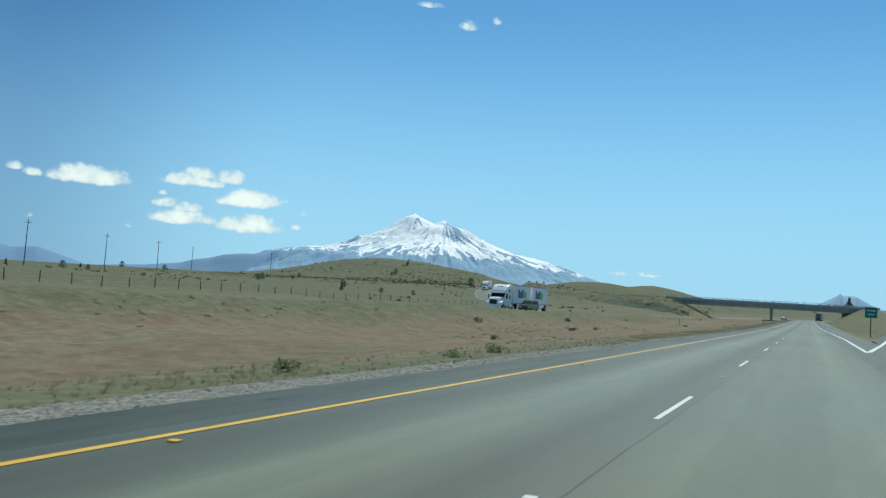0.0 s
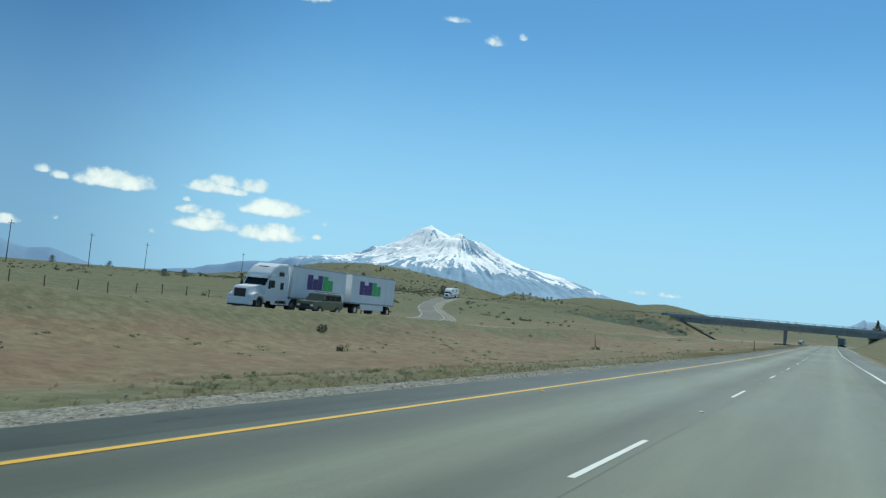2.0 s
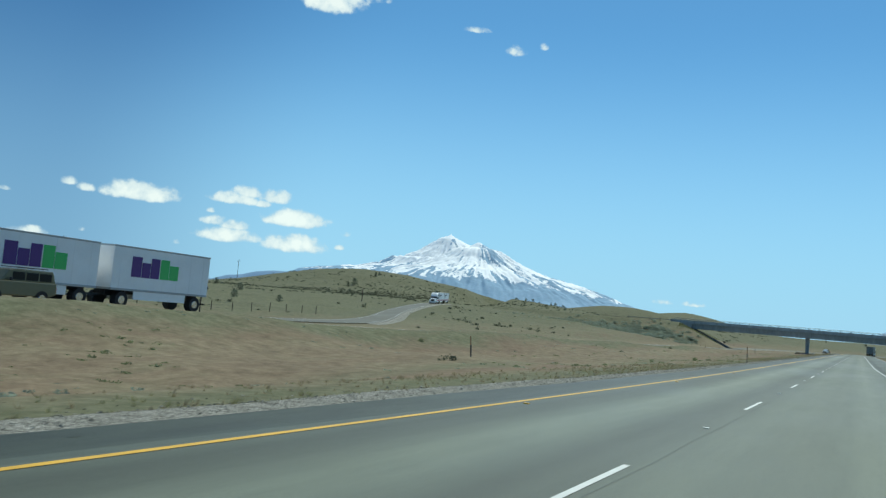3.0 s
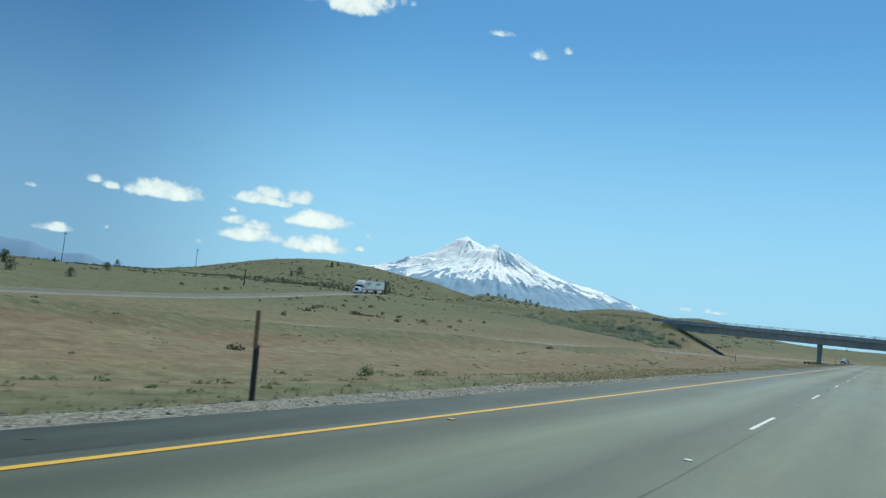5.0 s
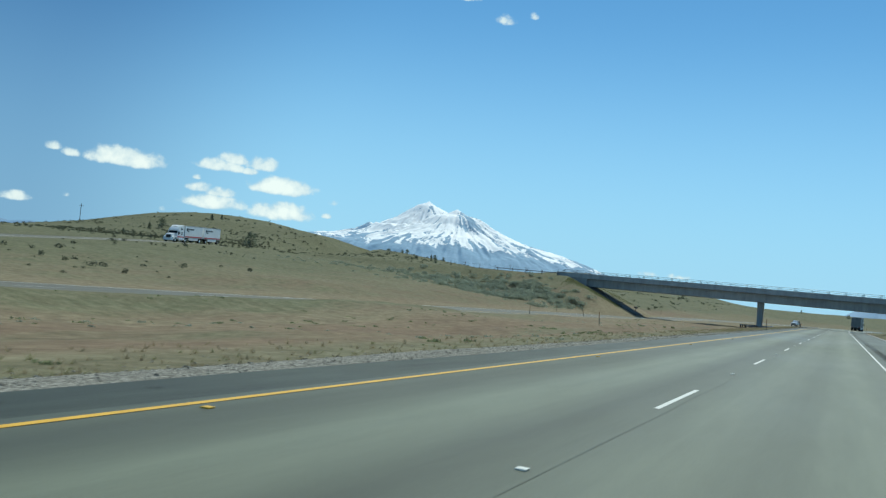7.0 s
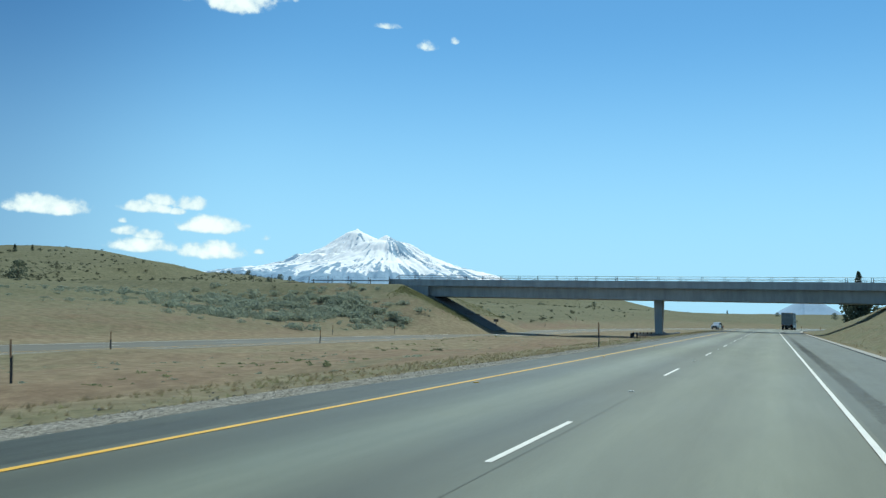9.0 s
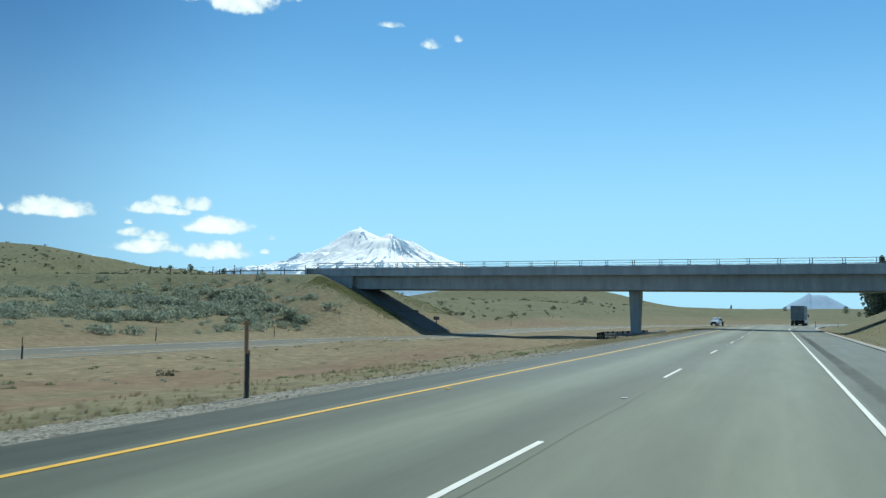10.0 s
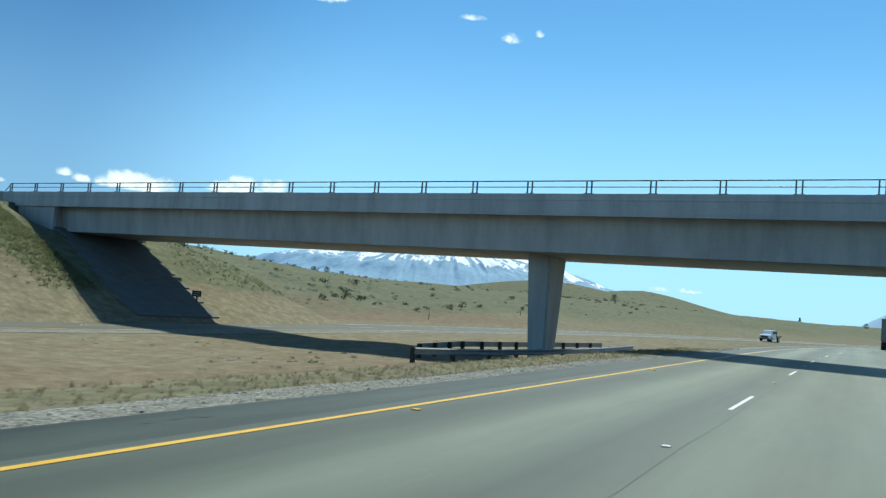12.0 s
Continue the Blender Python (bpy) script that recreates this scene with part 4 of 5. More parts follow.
def scatter_mesh(name, centres, shapes, mat, label, category, tilt=True):
    """Many small copies of a few shapes, turned and scaled, in one mesh."""
    rng = np.random.default_rng(len(centres))
    verts, faces, n = [], [], 0
    for (x, y, z, s) in centres:
        v, f = shapes[int(rng.integers(len(shapes)))]
        a = rng.uniform(0, 6.283)
        c, q = math.cos(a), math.sin(a)
        p = v * s * np.array([rng.uniform(0.8, 1.25), rng.uniform(0.8, 1.25), rng.uniform(0.8, 1.2)])
        p = np.stack([p[:, 0] * c - p[:, 1] * q + x, p[:, 0] * q + p[:, 1] * c + y, p[:, 2] + z], -1)
        verts.append(p)
        faces.append(f + n)
        n += len(v)
    V, F = np.concatenate(verts), np.concatenate(faces)
    me = bpy.data.meshes.new(name)
    me.from_pydata(V.tolist(), [], F.tolist())
    me.materials.append(M[mat])
    return tagged(new(name, me), label, category, kind="stuff")


def stone_shape(rng):
    v = np.array([(1, 0, 0), (-1, 0, 0), (0, 1, 0), (0, -1, 0), (0, 0, 0.7), (0, 0, -0.5)], float) * rng.uniform(0.6, 1.2, (6, 1))
    f = np.array([(0, 2, 4), (2, 1, 4), (1, 3, 4), (3, 0, 4), (2, 0, 5), (1, 2, 5), (3, 1, 5), (0, 3, 5)])
    return v, f


def tuft_shape(rng, blades=7, h=1.0, spread=0.35, width=0.05):
    v, f = [], []
    for k in range(blades):
        a, l = rng.uniform(0, 6.283), h * rng.uniform(0.5, 1.0)
        bx, by = rng.normal(0, 0.12, 2)
        dx, dy = math.cos(a), math.sin(a)
        lean = spread * rng.uniform(0.3, 1.2)
        k0 = len(v)
        v += [(bx - dy * width, by + dx * width, 0), (bx + dy * width, by - dx * width, 0), (bx + dx * lean, by + dy * lean, l)]
        f.append((k0, k0 + 1, k0 + 2))
    return np.array(v), np.array(f)


def clump_shape(rng, leaves=60, leaf=0.16, flat_=0.75):
    """A ragged dome of small leaves, about one metre across and high."""
    v, f = [], []
    lobes = [(rng.normal(0, 0.22), rng.normal(0, 0.22), rng.uniform(0.2, 0.5), rng.uniform(0.2, 0.36)) for _ in range(6)]
    for k in range(leaves):
        lx, ly, lz, lr = lobes[k % len(lobes)]
        d = rng.normal(0, 1, 3)
        d /= np.linalg.norm(d)
        c = np.array((lx, ly, lz * flat_)) + d * lr * rng.uniform(0.75, 1.1) * np.array((1, 1, flat_))
        c[2] = max(c[2], 0.02)
        u = rng.normal(0, 1, 3)
        u /= np.linalg.norm(u)
        w = np.cross(u, d)
        k0 = len(v)
        v += [tuple(c - u * leaf * 0.6), tuple(c + u * leaf * 0.6), tuple(c + w * leaf * rng.uniform(0.7, 1.4) + d * leaf * 0.5)]
        f.append((k0, k0 + 1, k0 + 2))
    return np.array(v), np.array(f)


rng = np.random.default_rng(7)
STONES = [stone_shape(rng) for _ in range(6)]
pts = []
for k in range(62000):
    y = rng.uniform(-14, 425)
    x = SH_L - 0.06 - (rng.random() ** 1.15 * 0.95 if rng.random() < 0.88 else abs(rng.normal(0, 0.9)))
    pts.append((x + float(bend_n(y)), y, -0.025 - 0.024 * (SH_L - x) + float(crown(y)), rng.uniform(0.01, 0.027) * (1.9 if rng.random() < 0.05 else 1)))
scatter_mesh("gravel", pts, STONES, "gravel", "loose pale gravel beside the asphalt", "gravel")

TUFTS = [tuft_shape(rng, 11, 1.0, 0.9, 0.07) for _ in range(8)]


def tufts(n, xa, xb, ya, yb, s0, s1, mat, label, bias=1.0):
    out = []
    for k in range(n):
        y = rng.uniform(ya, yb)
        x = xa + (xb - xa) * rng.random() ** bias + float(bend_n(y))
        if fbm(x * 0.09, y * 0.05, 4.0, 3) < -0.03 and rng.random() < 0.75:
            continue
        out.append((x, y, gz(x, y) - 0.02, rng.uniform(s0, s1)))
    return scatter_mesh("grass", out, TUFTS, mat, label, "grass")


tufts(15000, -5.75, -9.0, -12, 420, 0.05, 0.15, "straw", "short dry straw-coloured grass beside the gravel", 1.3)
tufts(6000, -5.75, -7.8, -12, 420, 0.05, 0.14, "fringe", "green grass fringe beside the gravel", 1.2)
tufts(2500, 7.6, 14, 60, 420, 0.06, 0.18, "straw", "dry grass on the bank")

verge = []
for k in range(3400):
    x = -44.8 - 14 * rng.random() ** 0.8
    near_ = rng.random() < 0.7
    y = float(bridge_y(x)) + (-7.6 - abs(rng.normal(0, 2.6)) if near_ else rng.normal(13, 4))
    if near_ or x < -47:
        verge.append((x, y, gz(x, y) - 0.03, rng.uniform(0.12, 0.34)))
scatter_mesh("grass", verge, TUFTS, "freshgrass", "fresh green grass along the bridge's slope", "grass")

CLUMPS = [clump_shape(rng) for _ in range(7)]
LOW = [clump_shape(rng, 36, 0.22, 0.35) for _ in range(7)]
for count, size, mt, lb in ((1700, (0.12, 0.36), "weed", "low green weeds spread over the median"), (900, (0.1, 0.3), "sage", "low grey weeds spread over the median")):
    pts = []
    for k in range(count * 3):
        y = rng.uniform(-10, 425)
        x = rng.uniform(-31, -6.3) + float(bend_n(y))
        if len(pts) < count and fbm(x * 0.12, y * 0.035, 3.0 if mt == "weed" else 8.0, 3) > 0.08:
            pts.append((x, y, gz(x, y) - 0.03, rng.uniform(*size)))
    scatter_mesh("weeds", pts, LOW, mt, lb, "weeds")
pts = []
for cx, cy, ax, ay, hl, hw, n, s0, s1 in ((-62, 391, -0.74, 0.67, 12, 5.2, 560, 0.9, 2.3), (-73, 379, -0.66, 0.75, 17, 8, 430, 0.8, 2.3), (-64, 365, -0.8, 0.6, 14, 5, 120, 0.7, 1.9),
                                          (-62, 448, -0.3, 0.95, 26, 8, 130, 0.3, 1.1), (-90, 374, -0.8, 0.6, 22, 14, 420, 0.35, 1.1), (-58, 380, -0.5, 0.86, 22, 7, 150, 0.3, 0.9)):
    for k in range(n):
        a, b = rng.normal(0, hl * 0.8), rng.normal(0, hw * 0.8)
        x, y = cx + ax * a - ay * b, cy + ay * a + ax * b
        if x > -48 or abs(y - float(bridge_y(x))) < 7 + 4 * (y < bridge_y(x) and x > -58) or abs(x - float(ramp_pos(y)[0])) < 7 or fbm(x * 0.16, y * 0.16, 3.3, 3) < -0.06:
            continue
        pts.append((x, y, gz(x, y) - 0.06, s0 + (s1 - s0) * rng.random() ** 1.5))
scatter_mesh("sagebrush", pts, [clump_shape(rng, 150, 0.11, 0.6) for _ in range(7)], "sage", "grey-green sagebrush scattered over the bank", "sagebrush")
pts = []
for k in range(5200):
    x, y = rng.uniform(-330, -50), rng.uniform(150, 640)
    rx = float(ramp_pos(y)[0])
    if abs(x - rx) < 8 or abs(y - float(bridge_y(x))) < 9 or fbm(x * 0.025, y * 0.025, 2.5, 3) < 0.03 + 0.1 * rng.random():
        continue
    pts.append((x, y, gz(x, y) - 0.05, 0.3 + 0.9 * rng.random() ** 1.6))
for k in range(2600):
    a, b = rng.normal(0, 1), rng.normal(0, 1)
    x, y = -196 + 34 * a - 12 * b, 408 + 40 * a + 16 * b
    if abs(x - float(ramp_pos(y)[0])) > 9:
        pts.append((x, y, gz(x, y) - 0.05, 0.35 + 0.8 * rng.random() ** 1.6))
scatter_mesh("scrub", pts, CLUMPS, "scrub", "dark low scrub over the hillside", "scrub")
pts = []
for k in range(5200):
    x, y = rng.uniform(-420, -40), 425 + 1075 * rng.random() ** 1.7
    if x - float(bend_s(y)) > -52:
        continue
    if fbm(x * 0.02, y * 0.012, 6.5, 3) < 0.02 and rng.random() < 0.7 or abs(y - float(bridge_y(x))) < 9:
        continue
    pts.append((x, y, gz(x, y) - 0.05, (0.4 + 1.3 * rng.random() ** 2) * min(1, 0.5 + y / 1200)))
scatter_mesh("scrub", pts, CLUMPS, "scrub", "scattered scrub on the hills past the bridge", "scrub")


# ---- trees and bushes ----


def foliage(rng, lobes, leaves, leaf):
    v, f = [], []
    for k in range(leaves):
        c0, r = lobes[int(rng.integers(len(lobes)))]
        d = rng.normal(0, 1, 3)
        d /= np.linalg.norm(d)
        c = np.array(c0) + d * np.array(r) * rng.uniform(0.55, 1.12)
        u = rng.normal(0, 1, 3)
        u /= np.linalg.norm(u)
        w = np.cross(u, rng.normal(0, 1, 3))
        w /= np.linalg.norm(w) + 1e-6
        s = leaf * rng.uniform(0.6, 1.5)
        k0 = len(v)
        v += [tuple(c - u * s), tuple(c + u * s * 0.6 + w * s * 0.5), tuple(c + w * s), tuple(c - w * s * 0.6)]
        f += [(k0, k0 + 1, k0 + 2), (k0, k0 + 3, k0 + 1)]
    return v, f


def juniper(seed, height, width, leaves, conical, leaf, limbs=16):
    """A juniper: tapered trunk, limbs and a ragged crown, with its foot at the origin."""
    r = np.random.default_rng(seed)
    ob = thing("tree", Matrix(), "dark green juniper standing alone on the dry slope", "tree", "junipers")
    bm = tube((0, 0, -0.3), (0.05 * height * 0.2, 0, height * 0.75), 0.035 * height, 0.008 * height, 7)
    lobes = []
    for k in range(limbs):
        t = (k + 0.5) / limbs
        z = height * (0.06 + 0.9 * t)
        rad = width / 2 * ((1.05 - t) ** 0.8 if conical else math.sin(math.pi * (0.3 + 0.6 * t)) ** 0.7)
        a = k * 2.4 + r.uniform(-0.4, 0.4)
        off = rad * r.uniform(0.3, 0.72)
        tip = (off * math.cos(a), off * math.sin(a), z)
        add_tube(bm, (0, 0, max(0.1, z - 0.1 * height)), tip, 0.012 * height, 0.004 * height, 5)
        s = rad * r.uniform(0.42, 0.62) + (0.008 if conical else 0.03) * height
        lobes.append((tip, (s, s, s * 0.8 + 0.02 * height)))
    part("trunk", bm, "bark", ob)
    v, f = foliage(r, lobes, leaves, leaf * height)
    crown = pydata_ob("crown", v, f, "juniper")
    crown.parent = ob
    return ob


def plant(proto, x, y, s, label="", turn=0.0, sink=0.05):
    ob = copy_thing(proto, pose(x, y, gz(x, y) - sink, 0, 0, turn) @ Matrix.Diagonal((s, s, s, 1)))
    ob.matrix_basis = pose(x, y, gz(x, y) - sink, 0, 0, turn) @ Matrix.Diagonal((s, s, s, 1))
    if label:
        ob["label"] = label
    return ob


TREE_A = juniper(3, 1.0, 0.8, 420, True, 0.05)
TREE_B = juniper(4, 1.0, 1.05, 420, False, 0.055)
spots = [(-228, 439, 3.6, 0), (-229, 446, 4.6, 1), (-247, 500, 3.0, 0), (-172, 427, 4.2, 1), (-161, 499, 2.0, 1), (-158, 505, 1.6, 1),
         (-141, 497, 1.8, 0), (-137, 492, 1.6, 1), (-132, 489, 1.4, 1), (-122, 462, 1.6, 1), (-140, 231, 2.8, 0), (-128, 236, 1.8, 1), (-118, 240, 1.6, 1),
         (-150, 250, 2.2, 0), (-220, 298, 3.6, 1), (-196, 262, 3.4, 1), (-240, 330, 2.6, 0), (-236, 352, 3.0, 1), (-300, 262, 4.2, 1), (-330, 300, 3.6, 0),
         (-352, 350, 4.2, 1), (-368, 402, 4.6, 1), (-180, 300, 2.2, 1), (-205, 405, 2.4, 0), (-262, 240, 3.0, 1), (-286, 222, 3.4, 0),
         (-84, 492, 1.1, 1), (-70, 640, 2.6, 1), (-20, 760, 2.4, 0), (6, 800, 2.4, 1), (40, 860, 4.0, 1), (70, 870, 5.0, 0), (96, 880, 4.4, 1), (58, 752, 3.4, 0), (63, 748, 2.6, 1), (53, 756, 2.2, 1), (69, 742, 3.8, 0), (40, 770, 2.4, 1)]
for k, (x, y, s, which) in enumerate(spots):
    plant(TREE_B if which else TREE_A, x, y, s * (0.75 if x < -190 else 1.0), "low rounded juniper on the dry slope" if which else "", k * 47.0)
for proto, (x, y, s) in ((TREE_A, (-242, 488, 2.8)), (TREE_B, (-150, 494, 1.6))):
    proto.matrix_basis = pose(x, y, gz(x, y) - 0.05) @ Matrix.Diagonal((s, s, s, 1))

big = juniper(11, 10.4, 7.6, 4200, False, 0.026)
big.matrix_basis = pose(20.5, 472, gz(20.5, 472) - 0.1)
big["label"] = "tall dark pine with open limbs behind the bridge"
spire = juniper(12, 13.8, 5.2, 5200, True, 0.012, 60)
spire.matrix_basis = pose(20.6, 477, gz(20.6, 477) - 0.1)
spire["label"] = "narrow pointed conifer rising over the bridge"


def bush(x, y, s, mat, label, seed):
    r = np.random.default_rng(seed)
    v, f = clump_shape(r, 150, 0.13)
    ob = pydata_ob("bush", (v * s).tolist(), f.tolist(), mat)
    ob.matrix_basis = pose(x, y, gz(x, y) - 0.04)
    return tagged(ob, label, "bush", "bushes on the median")


for k, (x, y, s, mt) in enumerate([(-25, 58.5, 0.95, "weed"), (-18.5, 66, 0.7, "scrub"), (-6.6, 9, 0.5, "weed"), (-6.8, 12.4, 0.6, "weed"), (-6.9, 1.6, 0.5, "weed"),
                                   (-22, 90, 0.6, "scrub"), (-15, 118, 0.55, "scrub"), (-20, 170, 0.7, "scrub"), (-12, 167, 0.6, "weed"), (-11, 169, 0.5, "weed"),
                                   (-24, 215, 0.6, "scrub"), (-14, 300, 0.45, "weed"), (-21, 330, 0.6, "scrub"), (-13, 356, 0.5, "scrub"), (-27, 96, 0.8, "scrub"),
                                   (-16, 38, 0.5, "scrub"), (-28, 140, 0.6, "weed"), (-10, 84, 0.4, "weed")]):
    bush(x, y, s, mt, "small green roadside bush in the dry grass" if mt == "weed" else "small dark scrub bush in the dry grass", 20 + k)

# ---- posts, fence, poles, signs ----


def marker_post(x, y, h, lean=0.0):
    ob = thing("marker_post", pose(x, y, gz(x, y) - 0.05, 0, lean, 0), "slim dark steel marker post with a rust-brown upper plate", "marker post", "roadside marker posts")
    part("post", box(-0.028, 0.028, -0.035, 0.035, 0, h * 0.64, 0.006), "black", ob)
    part("marker_plate", box(-0.034, 0.034, -0.04, -0.02, h * 0.6, h, 0.005), "tan", ob, "rust-brown upper plate")
    return ob


for x, y, h, ln in ((-16.6, 124, 1.25, -5), (-5.8, 154.2, 1.35, -2), (-5.65, 313.4, 1.35, -1), (-19.3, 289.7, 1.4, -4), (-33.5, 309.3, 1.2, 0), (-33.5, 334, 1.2, 1), (-45.4, 358, 1.2, 1),
                    (-45.6, 376, 1.1, 0), (-45.4, 458, 1.2, 0), (-44.8, 488, 1.2, 1),
                    (8.2, 455, 1.2, 0), (12.5, 470, 1.2, 0)):
    marker_post(x, y, h, ln)


def fence_run(pts_, label):
    """Wire fence: posts with strands of wire between them."""
    ob = thing("fence", Matrix(), label, "fence")
    heads = []
    for k, (x, y) in enumerate(pts_):
        z = gz(x, y)
        wob = 0.04 * math.sin(k * 2.7)
        part("post", tube((x, y, z - 0.2), (x + wob, y + wob, z + 1.35 + 0.08 * math.sin(k * 1.9)), 0.065, 0.055, 6), "wood", ob)
        heads.append((x, y, z))
    for hgt in (0.35, 0.75, 1.15):
        bm = bmesh.new()
        for p, q in zip(heads, heads[1:]):
            add_tube(bm, (p[0], p[1], p[2] + hgt), (q[0], q[1], q[2] + hgt), 0.006, 0.006, 4)
        part("wire", bm, "darksteel", ob)
    return ob


fence_run([(-78 - 0.0008 * max(0, y - 150) ** 2, y) for y in np.arange(44, 205, 4.6)], "old wire fence on weathered wooden posts")


fence_run([(x, float(bridge_y(x)) - 6.6) for x in np.arange(-93, -62, 4.4)], "wire fence on thin weathered posts along the crest of the fill")


def utility_pole(x, y, h, lean):
    ob = thing("utility_pole", pose(x, y, gz(x, y) - 0.3, 0, lean, 25), "tall weathered wooden utility pole with a crossarm", "utility pole", "utility poles")
    part("pole", tube((0, 0, 0), (0, 0, h), 0.2, 0.13, 8), "wood", ob)
    arm = part("crossarm", box(-1.3, 1.3, 0.12, 0.24, h - 1.25, h - 1.1, 0.01), "wood", ob)
    for k in (-1.15, -0.45, 0.45, 1.15):
        part("insulator", tube((k, 0.18, h - 1.1), (k, 0.18, h - 0.9), 0.05, 0.035, 6), "signback", arm, "small pale insulator")
    part("brace", tube((0.7, 0.18, h - 1.15), (0.0, 0.15, h - 1.9), 0.03), "darksteel", ob)
    part("brace", tube((-0.7, 0.18, h - 1.15), (0.0, 0.15, h - 1.9), 0.03), "darksteel", ob)
    return ob


for x, y, h, ln in ((-256, 205, 17, 1.0), (-291, 277, 17, 0.8), (-326, 349, 16.5, 0.0), (-381, 442, 16.5, 0.6), (-395, 553, 16, 0.0)):
    utility_pole(x, y, h, ln)
tagged(mesh_ob("wooden_post", tube((-133, 300, gz(-133, 300) - 0.3), (-133, 300.1, gz(-133, 300) + 4.0), 0.16, 0.13, 8), "wood"),
       "thick dark wooden post beside the on-ramp", "post")


def exit_sign():
    x, y = 7.9, 91.0
    ob = thing("exit_sign", pose(x, y, gz(x, y), 0, 0, -2), "small green exit sign on a steel post in the gore", "road sign")
    part("post", box(-0.05, 0.05, -0.05, 0.05, -0.2, 3.15, 0.005), "darksteel", ob)
    panel = part("panel", box(-0.62, 0.62, -0.09, -0.06, 2.05, 3.2, 0.012), "signgreen", ob)
    for zz, w in ((2.82, 0.42), (2.42, 0.3)):
        part("lettering_bar", box(-w, w, -0.098, -0.091, zz - 0.07, zz + 0.07), "white", panel)
    for sx in (-1, 1):
        part("border", box(sx * 0.59 - 0.012, sx * 0.59 + 0.012, -0.098, -0.091, 2.08, 3.17), "white", panel)
    return ob


exit_sign()


def warning_sign(x, y, size):
    ob = thing("warning_sign", pose(x, y, gz(x, y), 0, 0, 8), "diamond warning sign seen from its bare back", "road sign")
    part("post", box(-0.05, 0.05, -0.04, 0.04, -0.2, 3.0, 0.005), "wood", ob)
    bm = bmesh.new()
    add_box(bm, -size / 2, size / 2, 0.05, 0.07, -size / 2, size / 2, 0.01)
    bm.transform(pose(0, 0, 2.45, 0, 45, 0))
    part("panel", bm, "darksteel", ob)
    return ob


warning_sign(-48.8, 138, 0.9)


def brown_board():
    x, y = -43.3, 414.6
    ob = thing("marker_board", pose(x, y, gz(x, y)), "small rust-brown board on a short post", "marker board")
    part("post", box(-0.05, 0.05, -0.05, 0.05, -0.3, 1.0, 0.005), "rust", ob)
    part("board", box(-0.45, 0.45, -0.08, -0.05, 0.75, 1.2, 0.01), "rust", ob)
    for zz in (0.88, 1.06):
        part("lettering_bar", box(-0.3, 0.3, -0.088, -0.081, zz - 0.03, zz + 0.03), "signback", ob)
    return ob


brown_board()


def guard_rail(line, label, face):
    """Steel beam on wooden posts; the beam stands on the side named by face."""
    ob = thing("guard_rail", Matrix(), label, "guard rail", "guard rails at the pier")
    ps = [Vector((x, y, gz(x, y))) for x, y in line]
    for p, q in zip(ps, ps[1:]):
        n = max(1, int((q - p).length / 1.9))
        for k in range(n):
            c = p.lerp(q, k / n)
            part("post", box(c.x - 0.09, c.x + 0.09, c.y - 0.09, c.y + 0.09, c.z - 0.3, c.z + 0.72, 0.01), "darkwood", ob)
    prof = [(0.0, 0.40), (0.06, 0.46), (0.0, 0.53), (0.0, 0.58), (0.06, 0.65), (0.0, 0.71), (-0.012, 0.71), (-0.012, 0.40)]
    bm = bmesh.new()
    rings = []
    for i, p in enumerate(ps):
        d = (ps[min(i + 1, len(ps) - 1)] - ps[max(i - 1, 0)]).normalized()
        side = Vector((d.y, -d.x, 0)) * face
        rings.append([bm.verts.new(p + side * (0.11 + a) + Vector((0, 0, b))) for a, b in prof])
    for ra, rb in zip(rings, rings[1:]):
        m = len(prof)
        for k in range(m):
            bm.faces.new((ra[k], ra[(k + 1) % m], rb[(k + 1) % m], rb[k]))
    bm.faces.new(rings[0])
    bm.faces.new(rings[-1][::-1])
    bmesh.ops.recalc_face_normals(bm, faces=bm.faces)
    part("beam", bm, "beamsteel", ob, "corrugated galvanised beam")
    return ob


guard_rail([(-16.2, 399.2), (-14.4, 404), (-12.9, 411), (-12.6, 418), (-12.8, 427)], "galvanised guard rail on wooden posts before the pier", 1)
guard_rail([(-17.6, 402.5), (-18.2, 409), (-17.6, 416), (-15.2, 428)], "galvanised guard rail on wooden posts behind the pier", -1)

tg = thing("guard_rail", Matrix(), "low guard rail on the crossing road's fill", "guard rail", "guard rails on the fill")
for k in range(5):
    x = -79.5 + k * 4.2
    y = float(bridge_y(x)) - 5.2
    part("post", box(x - 0.06, x + 0.06, y - 0.06, y + 0.06, 6.5, 7.6, 0.01), "wood", tg)
part("beam", local(box(-80, -62.3, -0.03, 0.03, 7.2, 7.36, 0.02), Matrix(((1, 0, 0, 0), (-0.085, 1, 0, 412 - 0.085 * 15 - 5.32), (0, 0, 1, 0), (0, 0, 0, 1)))), "railsteel", tg)

# ---- vehicles ----


def wheel(parent, x, y, r, w, hub="chrome"):
    t = part("wheel", tube((x - w / 2, y, r), (x + w / 2, y, r), r, r, 20), "rubber", parent)
    s = 1 if x > 0 else -1
    part("rim", tube((x + s * (w / 2 - 0.03), y, r), (x + s * (w / 2 + 0.015), y, r), r * 0.56, r * 0.5, 16), hub, t, "bright steel rim")


